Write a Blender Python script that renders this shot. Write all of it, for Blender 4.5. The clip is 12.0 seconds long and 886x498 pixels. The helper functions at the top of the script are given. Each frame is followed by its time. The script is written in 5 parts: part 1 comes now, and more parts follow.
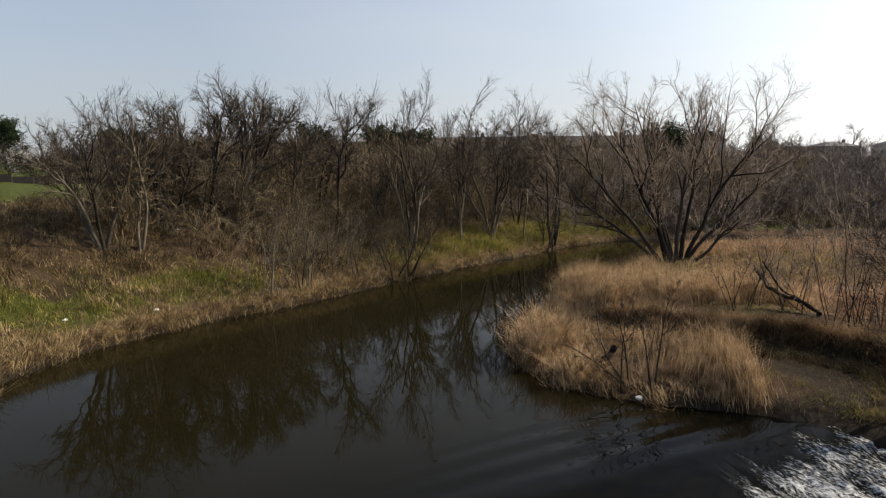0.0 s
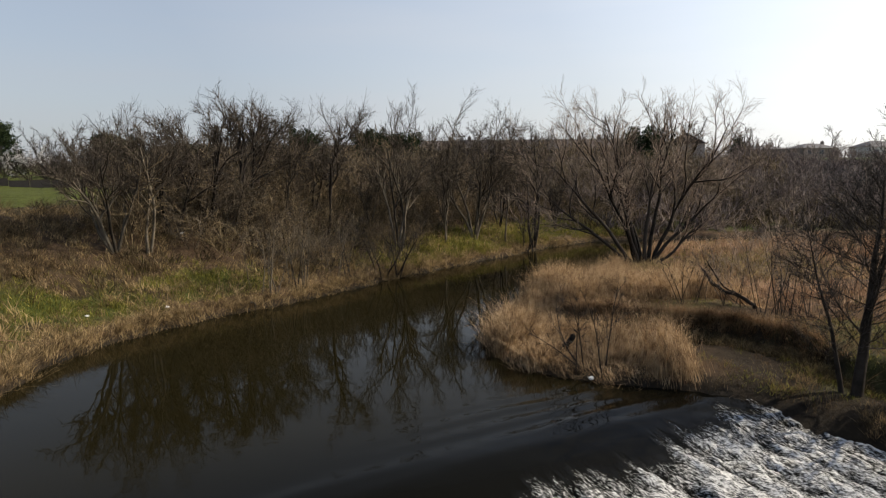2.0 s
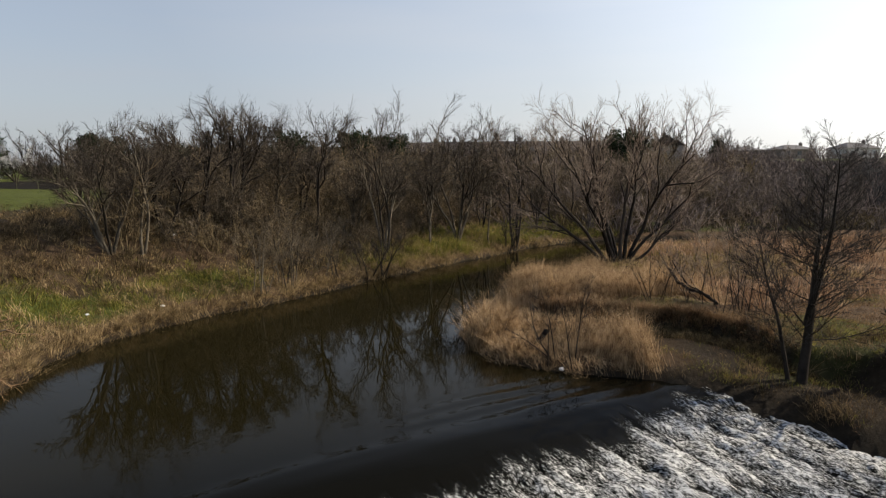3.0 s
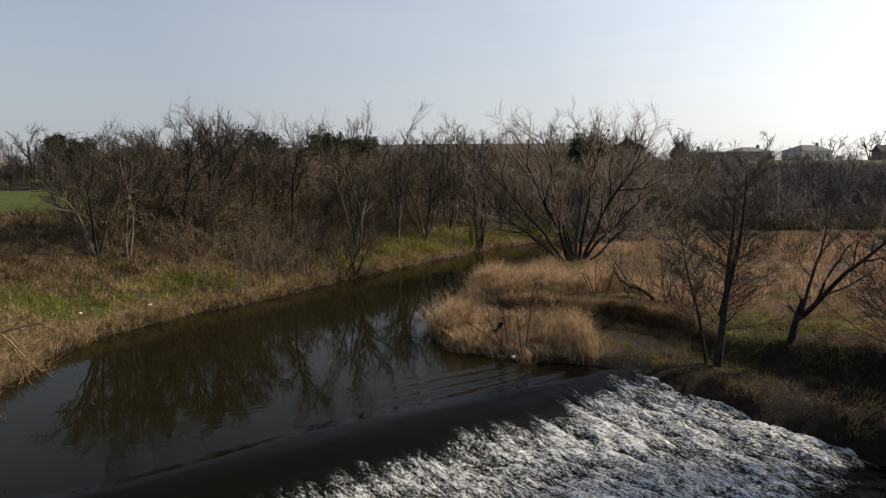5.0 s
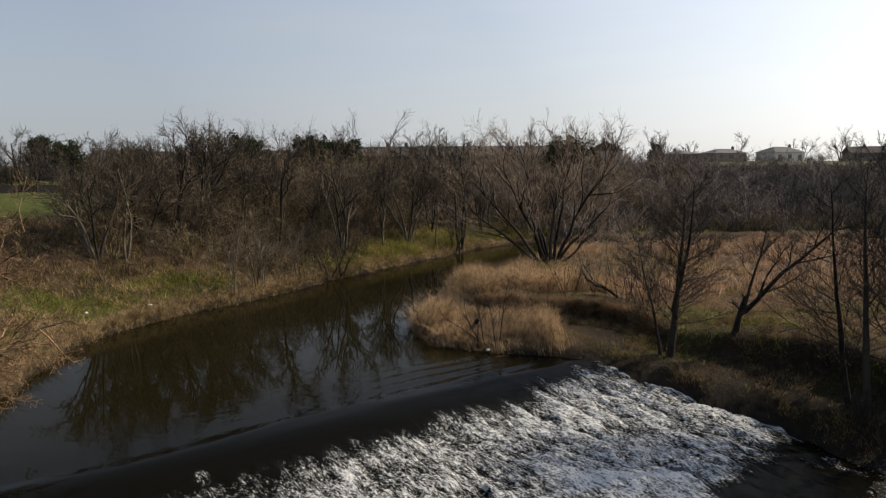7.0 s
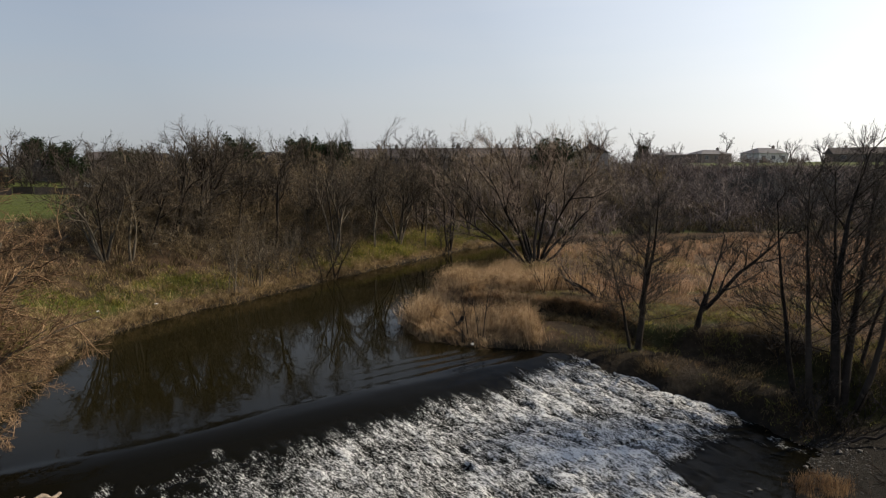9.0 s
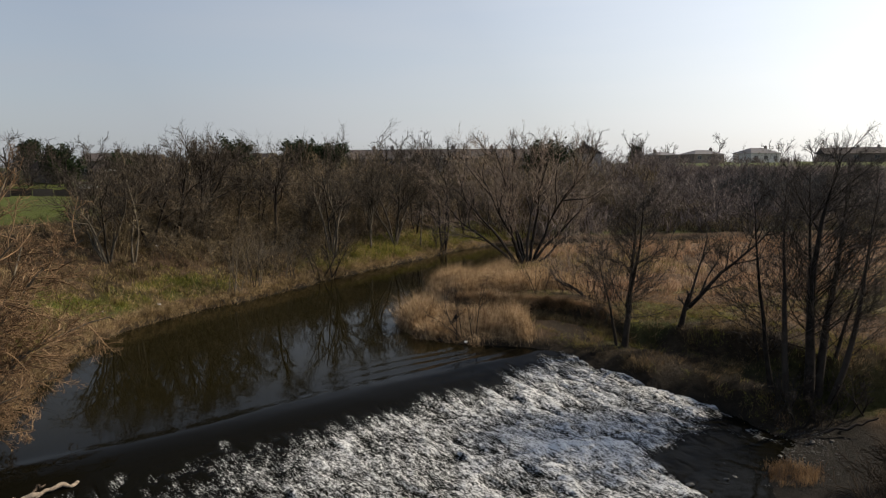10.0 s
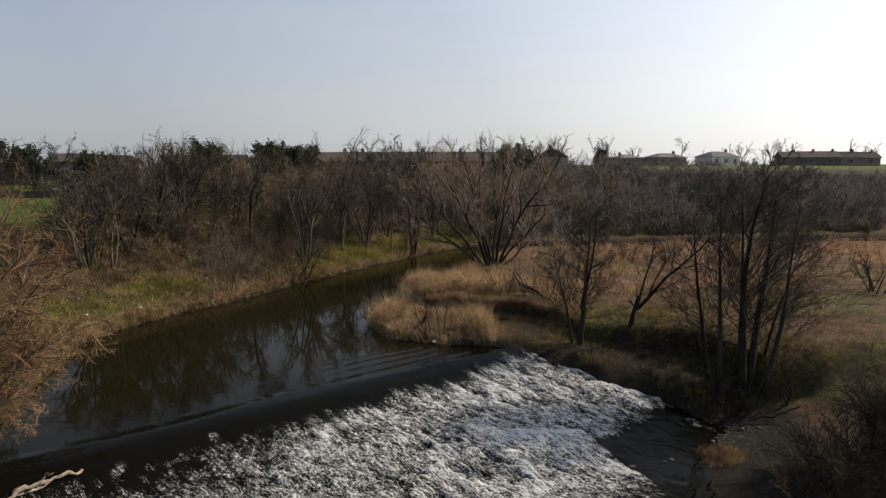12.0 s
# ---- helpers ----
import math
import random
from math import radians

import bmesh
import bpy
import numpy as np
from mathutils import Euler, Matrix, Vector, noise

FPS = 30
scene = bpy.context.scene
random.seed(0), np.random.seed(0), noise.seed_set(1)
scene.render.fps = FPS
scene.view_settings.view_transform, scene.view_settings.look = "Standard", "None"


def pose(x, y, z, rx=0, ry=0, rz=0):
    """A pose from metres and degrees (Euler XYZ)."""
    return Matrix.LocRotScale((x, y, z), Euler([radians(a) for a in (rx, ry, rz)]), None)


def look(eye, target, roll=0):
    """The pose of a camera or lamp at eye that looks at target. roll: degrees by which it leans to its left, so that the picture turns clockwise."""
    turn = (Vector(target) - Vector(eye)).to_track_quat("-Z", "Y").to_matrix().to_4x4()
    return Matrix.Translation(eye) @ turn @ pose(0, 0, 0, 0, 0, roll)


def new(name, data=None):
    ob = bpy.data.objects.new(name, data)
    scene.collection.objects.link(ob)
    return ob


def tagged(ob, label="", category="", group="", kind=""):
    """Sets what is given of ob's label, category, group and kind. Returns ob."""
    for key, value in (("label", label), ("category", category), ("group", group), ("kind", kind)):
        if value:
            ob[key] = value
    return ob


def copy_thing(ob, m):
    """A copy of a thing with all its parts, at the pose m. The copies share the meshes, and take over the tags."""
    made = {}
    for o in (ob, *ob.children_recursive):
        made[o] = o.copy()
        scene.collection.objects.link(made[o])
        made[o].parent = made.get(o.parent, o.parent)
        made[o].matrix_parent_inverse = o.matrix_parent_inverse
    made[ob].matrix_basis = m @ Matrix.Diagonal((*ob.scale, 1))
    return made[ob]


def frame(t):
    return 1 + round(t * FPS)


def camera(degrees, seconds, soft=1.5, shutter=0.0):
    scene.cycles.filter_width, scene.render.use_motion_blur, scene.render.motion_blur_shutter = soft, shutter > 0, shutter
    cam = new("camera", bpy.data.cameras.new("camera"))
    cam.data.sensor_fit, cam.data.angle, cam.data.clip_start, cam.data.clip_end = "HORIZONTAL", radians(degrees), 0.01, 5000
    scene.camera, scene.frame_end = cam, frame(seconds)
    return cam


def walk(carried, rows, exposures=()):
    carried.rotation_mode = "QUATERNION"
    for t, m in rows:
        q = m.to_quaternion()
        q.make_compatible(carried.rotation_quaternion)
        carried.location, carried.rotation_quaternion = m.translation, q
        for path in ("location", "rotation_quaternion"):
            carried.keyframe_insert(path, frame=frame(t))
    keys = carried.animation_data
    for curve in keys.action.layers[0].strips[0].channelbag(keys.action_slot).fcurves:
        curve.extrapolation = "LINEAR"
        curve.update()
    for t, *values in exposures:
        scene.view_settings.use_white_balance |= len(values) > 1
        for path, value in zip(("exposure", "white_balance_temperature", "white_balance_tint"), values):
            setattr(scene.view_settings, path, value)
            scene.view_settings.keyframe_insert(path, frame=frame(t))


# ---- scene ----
cam = camera(67.6, 12.0, soft=1.2)
EXPOSURES = [(0.0, 0.3), (3.0, 0.22), (6.0, 0.08), (12.0, 0.04)]
PATH = [
    (0, (0.205, -0.169, 5.92), (0.147, 1.817, 5.689), -0.3),
    (0.5, (0.245, -0.79, 6.049), (0.19, 1.196, 5.817), -0.4),
    (1, (0.309, -1.43, 6.135), (0.259, 0.556, 5.904), -0.4),
    (1.5, (0.444, -2.216, 6.215), (0.403, -0.23, 5.984), -0.4),
    (2, (0.565, -3.022, 6.321), (0.538, -1.035, 6.091), -0.4),
    (2.5, (0.686, -3.861, 6.444), (0.677, -1.874, 6.214), -0.4),
    (3, (0.743, -4.605, 6.543), (0.757, -2.619, 6.313), -0.4),
    (5, (0.906, -7.448, 7.001), (1.008, -5.464, 6.768), -0.3),
    (5.5, (0.925, -8.097, 7.094), (1.041, -6.114, 6.862), -0.3),
    (6, (0.907, -8.734, 7.215), (1.036, -6.752, 6.982), -0.3),
    (6.5, (0.883, -9.347, 7.339), (1.025, -7.366, 7.105), -0.3),
    (7, (0.842, -9.948, 7.466), (0.996, -7.968, 7.231), -0.3),
    (9, (0.791, -12.342, 7.895), (0.973, -10.365, 7.658), -0.3),
    (9.5, (0.727, -12.992, 8.02), (0.916, -11.015, 7.782), -0.3),
    (10, (0.751, -13.509, 8.121), (0.946, -11.533, 7.883), -0.4),
    (10.5, (0.718, -14.083, 8.249), (0.925, -12.108, 8.011), -0.3),
    (11, (0.674, -14.657, 8.398), (0.9, -12.685, 8.159), -0.3),
    (11.5, (0.615, -15.24, 8.562), (0.868, -13.27, 8.323), -0.2),
    (12, (0.535, -15.79, 8.73), (0.82, -13.825, 8.49), -0.1),
]
walk(cam, [(t, look(eye, target, roll)) for t, eye, target, roll in PATH], EXPOSURES)

# ---- light ----
SUN_AZ, SUN_EL = 76.0, 34.0
world = bpy.data.worlds.new("sky")
scene.world = world
world.use_nodes = True
wn = world.node_tree
sky = wn.nodes.new("ShaderNodeTexSky")
sky.sky_type, sky.sun_disc = "NISHITA", False
sky.sun_elevation, sky.sun_rotation = radians(SUN_EL), radians(SUN_AZ)
sky.altitude, sky.air_density, sky.dust_density, sky.ozone_density = 50, 1.0, 2.0, 1.8
# a thin even veil of high haze, with faint wisps, over the clear sky
wisp = wn.nodes.new("ShaderNodeTexNoise")
wisp.inputs["Scale"].default_value, wisp.inputs["Detail"].default_value = 1.6, 5.0
stretch = wn.nodes.new("ShaderNodeMapping")
stretch.inputs["Scale"].default_value = (1.0, 1.0, 9.0)
place = wn.nodes.new("ShaderNodeTexCoord")
wn.links.new(place.outputs["Generated"], stretch.inputs["Vector"])
wn.links.new(stretch.outputs["Vector"], wisp.inputs["Vector"])
share = wn.nodes.new("ShaderNodeMapRange")
share.inputs["From Min"].default_value, share.inputs["From Max"].default_value = 0.45, 0.75
share.inputs["To Min"].default_value, share.inputs["To Max"].default_value = 0.44, 0.54
wn.links.new(wisp.outputs["Fac"], share.inputs["Value"])
veil = wn.nodes.new("ShaderNodeMix")
veil.data_type = "RGBA"
# the haze thins out towards the zenith, and glows on the sun's side
parts_of = wn.nodes.new("ShaderNodeSeparateXYZ")
wn.links.new(place.outputs["Generated"], parts_of.inputs["Vector"])
thin = wn.nodes.new("ShaderNodeMapRange")
thin.inputs["From Min"].default_value, thin.inputs["From Max"].default_value = 0.0, 0.7
thin.inputs["To Min"].default_value, thin.inputs["To Max"].default_value = 1.7, 0.15
wn.links.new(parts_of.outputs["Z"], thin.inputs["Value"])
both = wn.nodes.new("ShaderNodeMath")
both.operation = "MULTIPLY"
wn.links.new(share.outputs[0], both.inputs[0])
wn.links.new(thin.outputs[0], both.inputs[1])
wn.links.new(both.outputs[0], veil.inputs[0])
toward = wn.nodes.new("ShaderNodeVectorMath")
toward.operation = "DOT_PRODUCT"
toward.inputs[1].default_value = (math.sin(radians(SUN_AZ)) * math.cos(radians(SUN_EL)), math.cos(radians(SUN_AZ)) * math.cos(radians(SUN_EL)), math.sin(radians(SUN_EL)))
wn.links.new(place.outputs["Generated"], toward.inputs[0])
glow = wn.nodes.new("ShaderNodeValToRGB")
for e, (at, c) in zip((glow.color_ramp.elements[0], glow.color_ramp.elements[1], glow.color_ramp.elements.new(0.5)), ((0.0, (0.285, 0.3, 0.33)), (0.85, (1.0, 0.98, 0.95)), (0.42, (0.44, 0.445, 0.46)))):
    e.position, e.color = at, (*c, 1)
wn.links.new(toward.outputs["Value"], glow.inputs["Fac"])
bright = wn.nodes.new("ShaderNodeVectorMath")
bright.operation = "SCALE"
bright.inputs["Scale"].default_value = 11.0
wn.links.new(glow.outputs["Color"], bright.inputs[0])
wn.links.new(bright.outputs["Vector"], veil.inputs[7])
wn.links.new(sky.outputs["Color"], veil.inputs[6])
wn.links.new(veil.outputs[2], wn.nodes["Background"].inputs["Color"])
wn.nodes["Background"].inputs["Strength"].default_value = 0.135
sun = new("sun", bpy.data.lights.new("sun", "SUN"))
sun.data.energy, sun.data.angle, sun.data.color = 5.0, radians(0.5), (1.0, 0.88, 0.7)
sun_dir = Vector((math.sin(radians(SUN_AZ)) * math.cos(radians(SUN_EL)), math.cos(radians(SUN_AZ)) * math.cos(radians(SUN_EL)), math.sin(radians(SUN_EL))))
sun.matrix_world = look(sun_dir * 100, (0, 0, 0))

# ---- materials ----
def nodes_of(name):
    m = bpy.data.materials.new(name)
    m.use_nodes = True
    return m, m.node_tree, m.node_tree.nodes["Principled BSDF"]


def ramp(nt, fac, colours):
    r = nt.nodes.new("ShaderNodeValToRGB")
    e = r.color_ramp.elements
    while len(e) < len(colours):
        e.new(0.5)
    for i, c in enumerate(colours):
        e[i].position = c[0]
        e[i].color = (*c[1], 1)
    nt.links.new(fac, r.inputs["Fac"])
    return r.outputs["Color"]


def noise_of(nt, scale, detail=4.0, rough=0.6, stretch=None, coords="Object"):
    tc = nt.nodes.new("ShaderNodeTexCoord")
    n = nt.nodes.new("ShaderNodeTexNoise")
    n.inputs["Scale"].default_value, n.inputs["Detail"].default_value, n.inputs["Roughness"].default_value = scale, detail, rough
    out = tc.outputs[coords]
    if stretch:
        mp = nt.nodes.new("ShaderNodeMapping")
        mp.inputs["Scale"].default_value = stretch
        nt.links.new(out, mp.inputs["Vector"])
        out = mp.outputs["Vector"]
    nt.links.new(out, n.inputs["Vector"])
    return n.outputs["Fac"]


def mixed(nt, fac, a, b, blend="MIX"):
    n = nt.nodes.new("ShaderNodeMix")
    n.data_type, n.blend_type = "RGBA", blend
    for sock, v in ((n.inputs[0], fac), (n.inputs[6], a), (n.inputs[7], b)):
        if isinstance(v, (int, float)):
            sock.default_value = v
        elif isinstance(v, tuple):
            sock.default_value = (*v, 1)
        else:
            nt.links.new(v, sock)
    return n.outputs[2]


def math_of(nt, op, a, b=0.0, clamp=False):
    n = nt.nodes.new("ShaderNodeMath")
    n.operation, n.use_clamp = op, clamp
    for sock, v in zip(n.inputs, (a, b)):
        if isinstance(v, (int, float)):
            sock.default_value = v
        else:
            nt.links.new(v, sock)
    return n.outputs[0]


def bumped(nt, bsdf, height, strength, distance):
    b = nt.nodes.new("ShaderNodeBump")
    b.inputs["Strength"].default_value, b.inputs["Distance"].default_value = strength, distance
    nt.links.new(height, b.inputs["Height"])
    nt.links.new(b.outputs["Normal"], bsdf.inputs["Normal"])


def plain(name, dark, light, scale=3.0, roughness=0.8, bump=0.0, per="object", metallic=0.0, stretch=None):
    """A surface that varies between two colours, by noise and from piece to piece."""
    m, nt, b = nodes_of(name)
    fac = noise_of(nt, scale, stretch=stretch)
    if per == "object":
        rnd = nt.nodes.new("ShaderNodeObjectInfo").outputs["Random"]
    else:
        rnd = nt.nodes.new("ShaderNodeNewGeometry").outputs["Random Per Island"]
    fac2 = math_of(nt, "ADD", fac, math_of(nt, "MULTIPLY", math_of(nt, "SUBTRACT", rnd, 0.5), 0.55))
    nt.links.new(ramp(nt, fac2, ((0.25, dark), (0.75, light))), b.inputs["Base Color"])
    b.inputs["Roughness"].default_value, b.inputs["Metallic"].default_value = roughness, metallic
    b.inputs["Specular IOR Level"].default_value = 0.5 if roughness < 0.6 else 0.08
    if bump:
        bumped(nt, b, noise_of(nt, scale * 4, stretch=stretch), 0.8, bump)
    return m


def blade_material(name, colours, through_share=0.35, big=0.25):
    """Dry or green leaves: coloured blade by blade and in wider patches, letting some light through."""
    m, nt, b = nodes_of(name)
    rnd = nt.nodes.new("ShaderNodeNewGeometry").outputs["Random Per Island"]
    patch = noise_of(nt, big, 3.0)
    clump = noise_of(nt, big * 4.5, 2.0)
    wide = math_of(nt, "ADD", math_of(nt, "MULTIPLY", patch, 0.55), math_of(nt, "MULTIPLY", math_of(nt, "SUBTRACT", clump, 0.5), 1.5))
    fac = math_of(nt, "ADD", math_of(nt, "MULTIPLY", rnd, 0.45), wide)
    col = ramp(nt, fac, colours)
    nt.links.new(col, b.inputs["Base Color"])
    b.inputs["Roughness"].default_value = 0.75
    b.inputs["Specular IOR Level"].default_value = 0.1
    t = nt.nodes.new("ShaderNodeBsdfTranslucent")
    nt.links.new(col, t.inputs["Color"])
    mix = nt.nodes.new("ShaderNodeMixShader")
    mix.inputs["Fac"].default_value = through_share
    nt.links.new(b.outputs[0], mix.inputs[1])
    nt.links.new(t.outputs[0], mix.inputs[2])
    nt.links.new(mix.outputs[0], nt.nodes["Material Output"].inputs["Surface"])
    return m


def ground_material():
    m, nt, b = nodes_of("riverside_ground")
    zone = nt.nodes.new("ShaderNodeAttribute")
    zone.attribute_name = "zone"
    sep = nt.nodes.new("ShaderNodeSeparateColor")
    nt.links.new(zone.outputs["Color"], sep.inputs["Color"])
    fine, wide = noise_of(nt, 3.0, 6.0, 0.7), noise_of(nt, 0.35, 4.0)
    soil = ramp(nt, fine, ((0.3, (0.018, 0.012, 0.007)), (0.55, (0.045, 0.032, 0.018)), (0.8, (0.085, 0.062, 0.034))))
    green = ramp(nt, fine, ((0.25, (0.03, 0.036, 0.007)), (0.6, (0.085, 0.1, 0.018)), (0.85, (0.15, 0.15, 0.038))))
    straw = ramp(nt, fine, ((0.25, (0.05, 0.031, 0.018)), (0.6, (0.14, 0.088, 0.049)), (0.85, (0.25, 0.165, 0.095))))
    # wet mud; its dark colour also paints the shade of hollow and ledge
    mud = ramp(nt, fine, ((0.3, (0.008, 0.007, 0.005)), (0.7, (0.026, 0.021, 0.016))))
    jitter = math_of(nt, "MULTIPLY", math_of(nt, "SUBTRACT", wide, 0.5), 1.2)
    g = math_of(nt, "ADD", sep.outputs["Red"], jitter, True)
    s = math_of(nt, "SUBTRACT", sep.outputs["Green"], jitter, True)
    g = math_of(nt, "MULTIPLY", g, math_of(nt, "MULTIPLY", sep.outputs["Red"], 2.5, True))
    s = math_of(nt, "MULTIPLY", s, math_of(nt, "MULTIPLY", sep.outputs["Green"], 2.5, True))
    col = mixed(nt, g, mixed(nt, s, soil, straw), green)
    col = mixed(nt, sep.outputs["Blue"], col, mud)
    nt.links.new(col, b.inputs["Base Color"])
    b.inputs["Roughness"].default_value = 0.95
    b.inputs["Specular IOR Level"].default_value = 0.15
    bumped(nt, b, noise_of(nt, 7.0, 8.0, 0.75), 1.0, 0.16)
    return m


POOL_BROWN = (0.0092, 0.0076, 0.0028)


def pool_material():
    m, nt, b = nodes_of("river_water")
    b.inputs["Base Color"].default_value = (*POOL_BROWN, 1)
    b.inputs["Roughness"].default_value, b.inputs["IOR"].default_value = 0.012, 1.33
    b.inputs["Specular IOR Level"].default_value = 0.078
    swell = noise_of(nt, 0.7, 2.0, 0.5, (1.0, 0.55, 1.0))
    ripple = noise_of(nt, 5.0, 2.0, 0.5)
    bumped(nt, b, math_of(nt, "ADD", swell, math_of(nt, "MULTIPLY", ripple, 0.07)), 0.12, 0.05)
    return m


def cascade_material():
    m, nt, b = nodes_of("white_water")
    foam = nt.nodes.new("ShaderNodeAttribute")
    foam.attribute_name = "foam"
    run = nt.nodes.new("ShaderNodeAttribute")
    run.attribute_name = "run"

    def along(scale, stretch, detail):
        mp = nt.nodes.new("ShaderNodeMapping")
        mp.inputs["Scale"].default_value = (1.0, stretch, 1.0)
        nt.links.new(run.outputs["Vector"], mp.inputs["Vector"])
        n = nt.nodes.new("ShaderNodeTexNoise")
        n.inputs["Scale"].default_value, n.inputs["Detail"].default_value, n.inputs["Roughness"].default_value = scale, detail, 0.7
        nt.links.new(mp.outputs["Vector"], n.inputs["Vector"])
        return n.outputs["Fac"]

    streaks, specks = along(8.0, 0.3, 4.0), along(28.0, 0.36, 5.0)
    f = math_of(nt, "ADD", foam.outputs["Fac"], math_of(nt, "ADD", math_of(nt, "MULTIPLY", math_of(nt, "SUBTRACT", streaks, 0.5), 2.0), math_of(nt, "MULTIPLY", math_of(nt, "SUBTRACT", specks, 0.5), 3.1)))
    f = math_of(nt, "MULTIPLY", f, math_of(nt, "MULTIPLY", foam.outputs["Fac"], 6.0, True))
    mask = nt.nodes.new("ShaderNodeMapRange")
    mask.inputs["From Min"].default_value, mask.inputs["From Max"].default_value = 0.2, 1.25
    nt.links.new(f, mask.inputs["Value"])
    way = nt.nodes.new("ShaderNodeSeparateXYZ")
    nt.links.new(run.outputs["Vector"], way.inputs["Vector"])
    # body colour darkens towards the face, painting its weaker sky reflection, not deeper water
    depth = nt.nodes.new("ShaderNodeMapRange")
    depth.inputs["From Min"].default_value, depth.inputs["From Max"].default_value = -3.9, -0.8
    nt.links.new(way.outputs["Y"], depth.inputs["Value"])
    clear = mixed(nt, depth.outputs[0], POOL_BROWN, (0.0042, 0.0038, 0.0022))
    froth = ramp(nt, mask.outputs[0], ((0.2, (0.05, 0.05, 0.047)), (0.4, (0.16, 0.16, 0.155)), (0.56, (0.3, 0.3, 0.29)), (0.74, (0.64, 0.64, 0.62))))
    cover = nt.nodes.new("ShaderNodeMapRange")
    cover.inputs["From Min"].default_value, cover.inputs["From Max"].default_value = 0.1, 0.3
    nt.links.new(mask.outputs[0], cover.inputs["Value"])
    col = mixed(nt, cover.outputs[0], clear, froth)
    nt.links.new(col, b.inputs["Base Color"])
    nt.links.new(math_of(nt, "ADD", math_of(nt, "MULTIPLY", mask.outputs[0], 0.5), 0.02), b.inputs["Roughness"])
    b.inputs["IOR"].default_value = 1.33
    b.inputs["Specular IOR Level"].default_value = 0.078
    swell = noise_of(nt, 2.2, 2.0, 0.5)
    relief = math_of(nt, "MULTIPLY", math_of(nt, "ADD", streaks, specks), math_of(nt, "MULTIPLY", foam.outputs["Fac"], 3.0, True))
    bumped(nt, b, math_of(nt, "ADD", relief, math_of(nt, "MULTIPLY", swell, 0.12)), 0.7, 0.055)
    return m


GROUND, POOL, CASCADE = ground_material(), pool_material(), cascade_material()
BARK_PALE = plain("pale_bark", (0.03, 0.025, 0.019), (0.17, 0.143, 0.105), 2.5, bump=0.02)
BARK_DARK = plain("dark_bark", (0.014, 0.0115, 0.0095), (0.053, 0.043, 0.034), 3.0, bump=0.02)
TWIG_BROWN = plain("brown_twigs", (0.045, 0.034, 0.021), (0.27, 0.205, 0.12), 1.2, per="island")
TWIG_GREY = plain("grey_twigs", (0.035, 0.028, 0.02), (0.2, 0.162, 0.115), 1.2, per="island")
TWIG_ASH = plain("ash_twigs", (0.022, 0.018, 0.014), (0.12, 0.096, 0.07), 1.2, per="island")
TWIG_RED = plain("reddish_twigs", (0.12, 0.09, 0.07), (0.36, 0.28, 0.21), 1.2, per="island")
TWIG_ORANGE = plain("orange_twigs", (0.07, 0.044, 0.026), (0.3, 0.195, 0.11), 1.2, per="island")
# far-slope twigs, greyed and lightened: distance haze is in the colour
TWIG_HILL = plain("dim_twigs", (0.06, 0.051, 0.048), (0.25, 0.2, 0.172), 0.07, per="island")
TWIG_DARK = plain("dark_twigs", (0.021, 0.018, 0.0145), (0.073, 0.061, 0.051), 1.2, per="island")
# darker copy of the hill twigs, with shade put into the colour
TWIG_DIM = plain("shade_toned_twigs", (0.035, 0.034, 0.035), (0.095, 0.088, 0.085), 0.2, per="island")
TWIG_THICKET = plain("thicket_twigs", (0.025, 0.0185, 0.013), (0.095, 0.07, 0.047), 1.2, per="island")
REED = blade_material("dry_reed", ((0.2, (0.09, 0.057, 0.031)), (0.5, (0.36, 0.24, 0.13)), (0.8, (0.68, 0.5, 0.3))), 0.35, 0.9)
GRASS_DRY = blade_material("dry_grass", ((0.2, (0.065, 0.046, 0.023)), (0.5, (0.25, 0.178, 0.088)), (0.8, (0.54, 0.405, 0.22))), 0.35, 0.7)
MEADOW = blade_material("meadow_grass", ((0.2, (0.06, 0.037, 0.021)), (0.5, (0.175, 0.108, 0.058)), (0.85, (0.35, 0.23, 0.125))), 0.35, 0.25)
REED_FIELD = blade_material("rusty_rushes", ((0.2, (0.1, 0.06, 0.036)), (0.5, (0.33, 0.2, 0.118)), (0.8, (0.6, 0.42, 0.27))), 0.35, 0.3)
GRASS_GREEN = blade_material("green_grass", ((0.15, (0.045, 0.048, 0.01)), (0.5, (0.165, 0.16, 0.033)), (0.85, (0.38, 0.33, 0.085))), 0.35, 0.8)
BRAMBLE = blade_material("dead_bramble", ((0.25, (0.02, 0.015, 0.009)), (0.5, (0.075, 0.057, 0.029)), (0.8, (0.21, 0.165, 0.085))), 0.2, 0.5)
BRACKEN = blade_material("dead_bracken", ((0.2, (0.035, 0.025, 0.013)), (0.5, (0.135, 0.095, 0.048)), (0.8, (0.32, 0.23, 0.125))), 0.3, 0.5)
# far-slope brush, its colour lifted to include the haze of distance
BRUSH = blade_material("dark_brush", ((0.25, (0.05, 0.044, 0.043)), (0.5, (0.13, 0.107, 0.1)), (0.75, (0.24, 0.19, 0.165))), 0.1, 0.06)
EVERGREEN = blade_material("evergreen_leaf", ((0.1, (0.008, 0.014, 0.006)), (0.5, (0.02, 0.032, 0.012)), (0.9, (0.045, 0.06, 0.02))), 0.15)
BLOSSOM = blade_material("white_blossom", ((0.1, (0.5, 0.48, 0.44)), (0.9, (0.8, 0.78, 0.74))), 0.3)
ROOF = plain("roof_tiles", (0.045, 0.039, 0.036), (0.1, 0.083, 0.075), 1.5, 0.85)
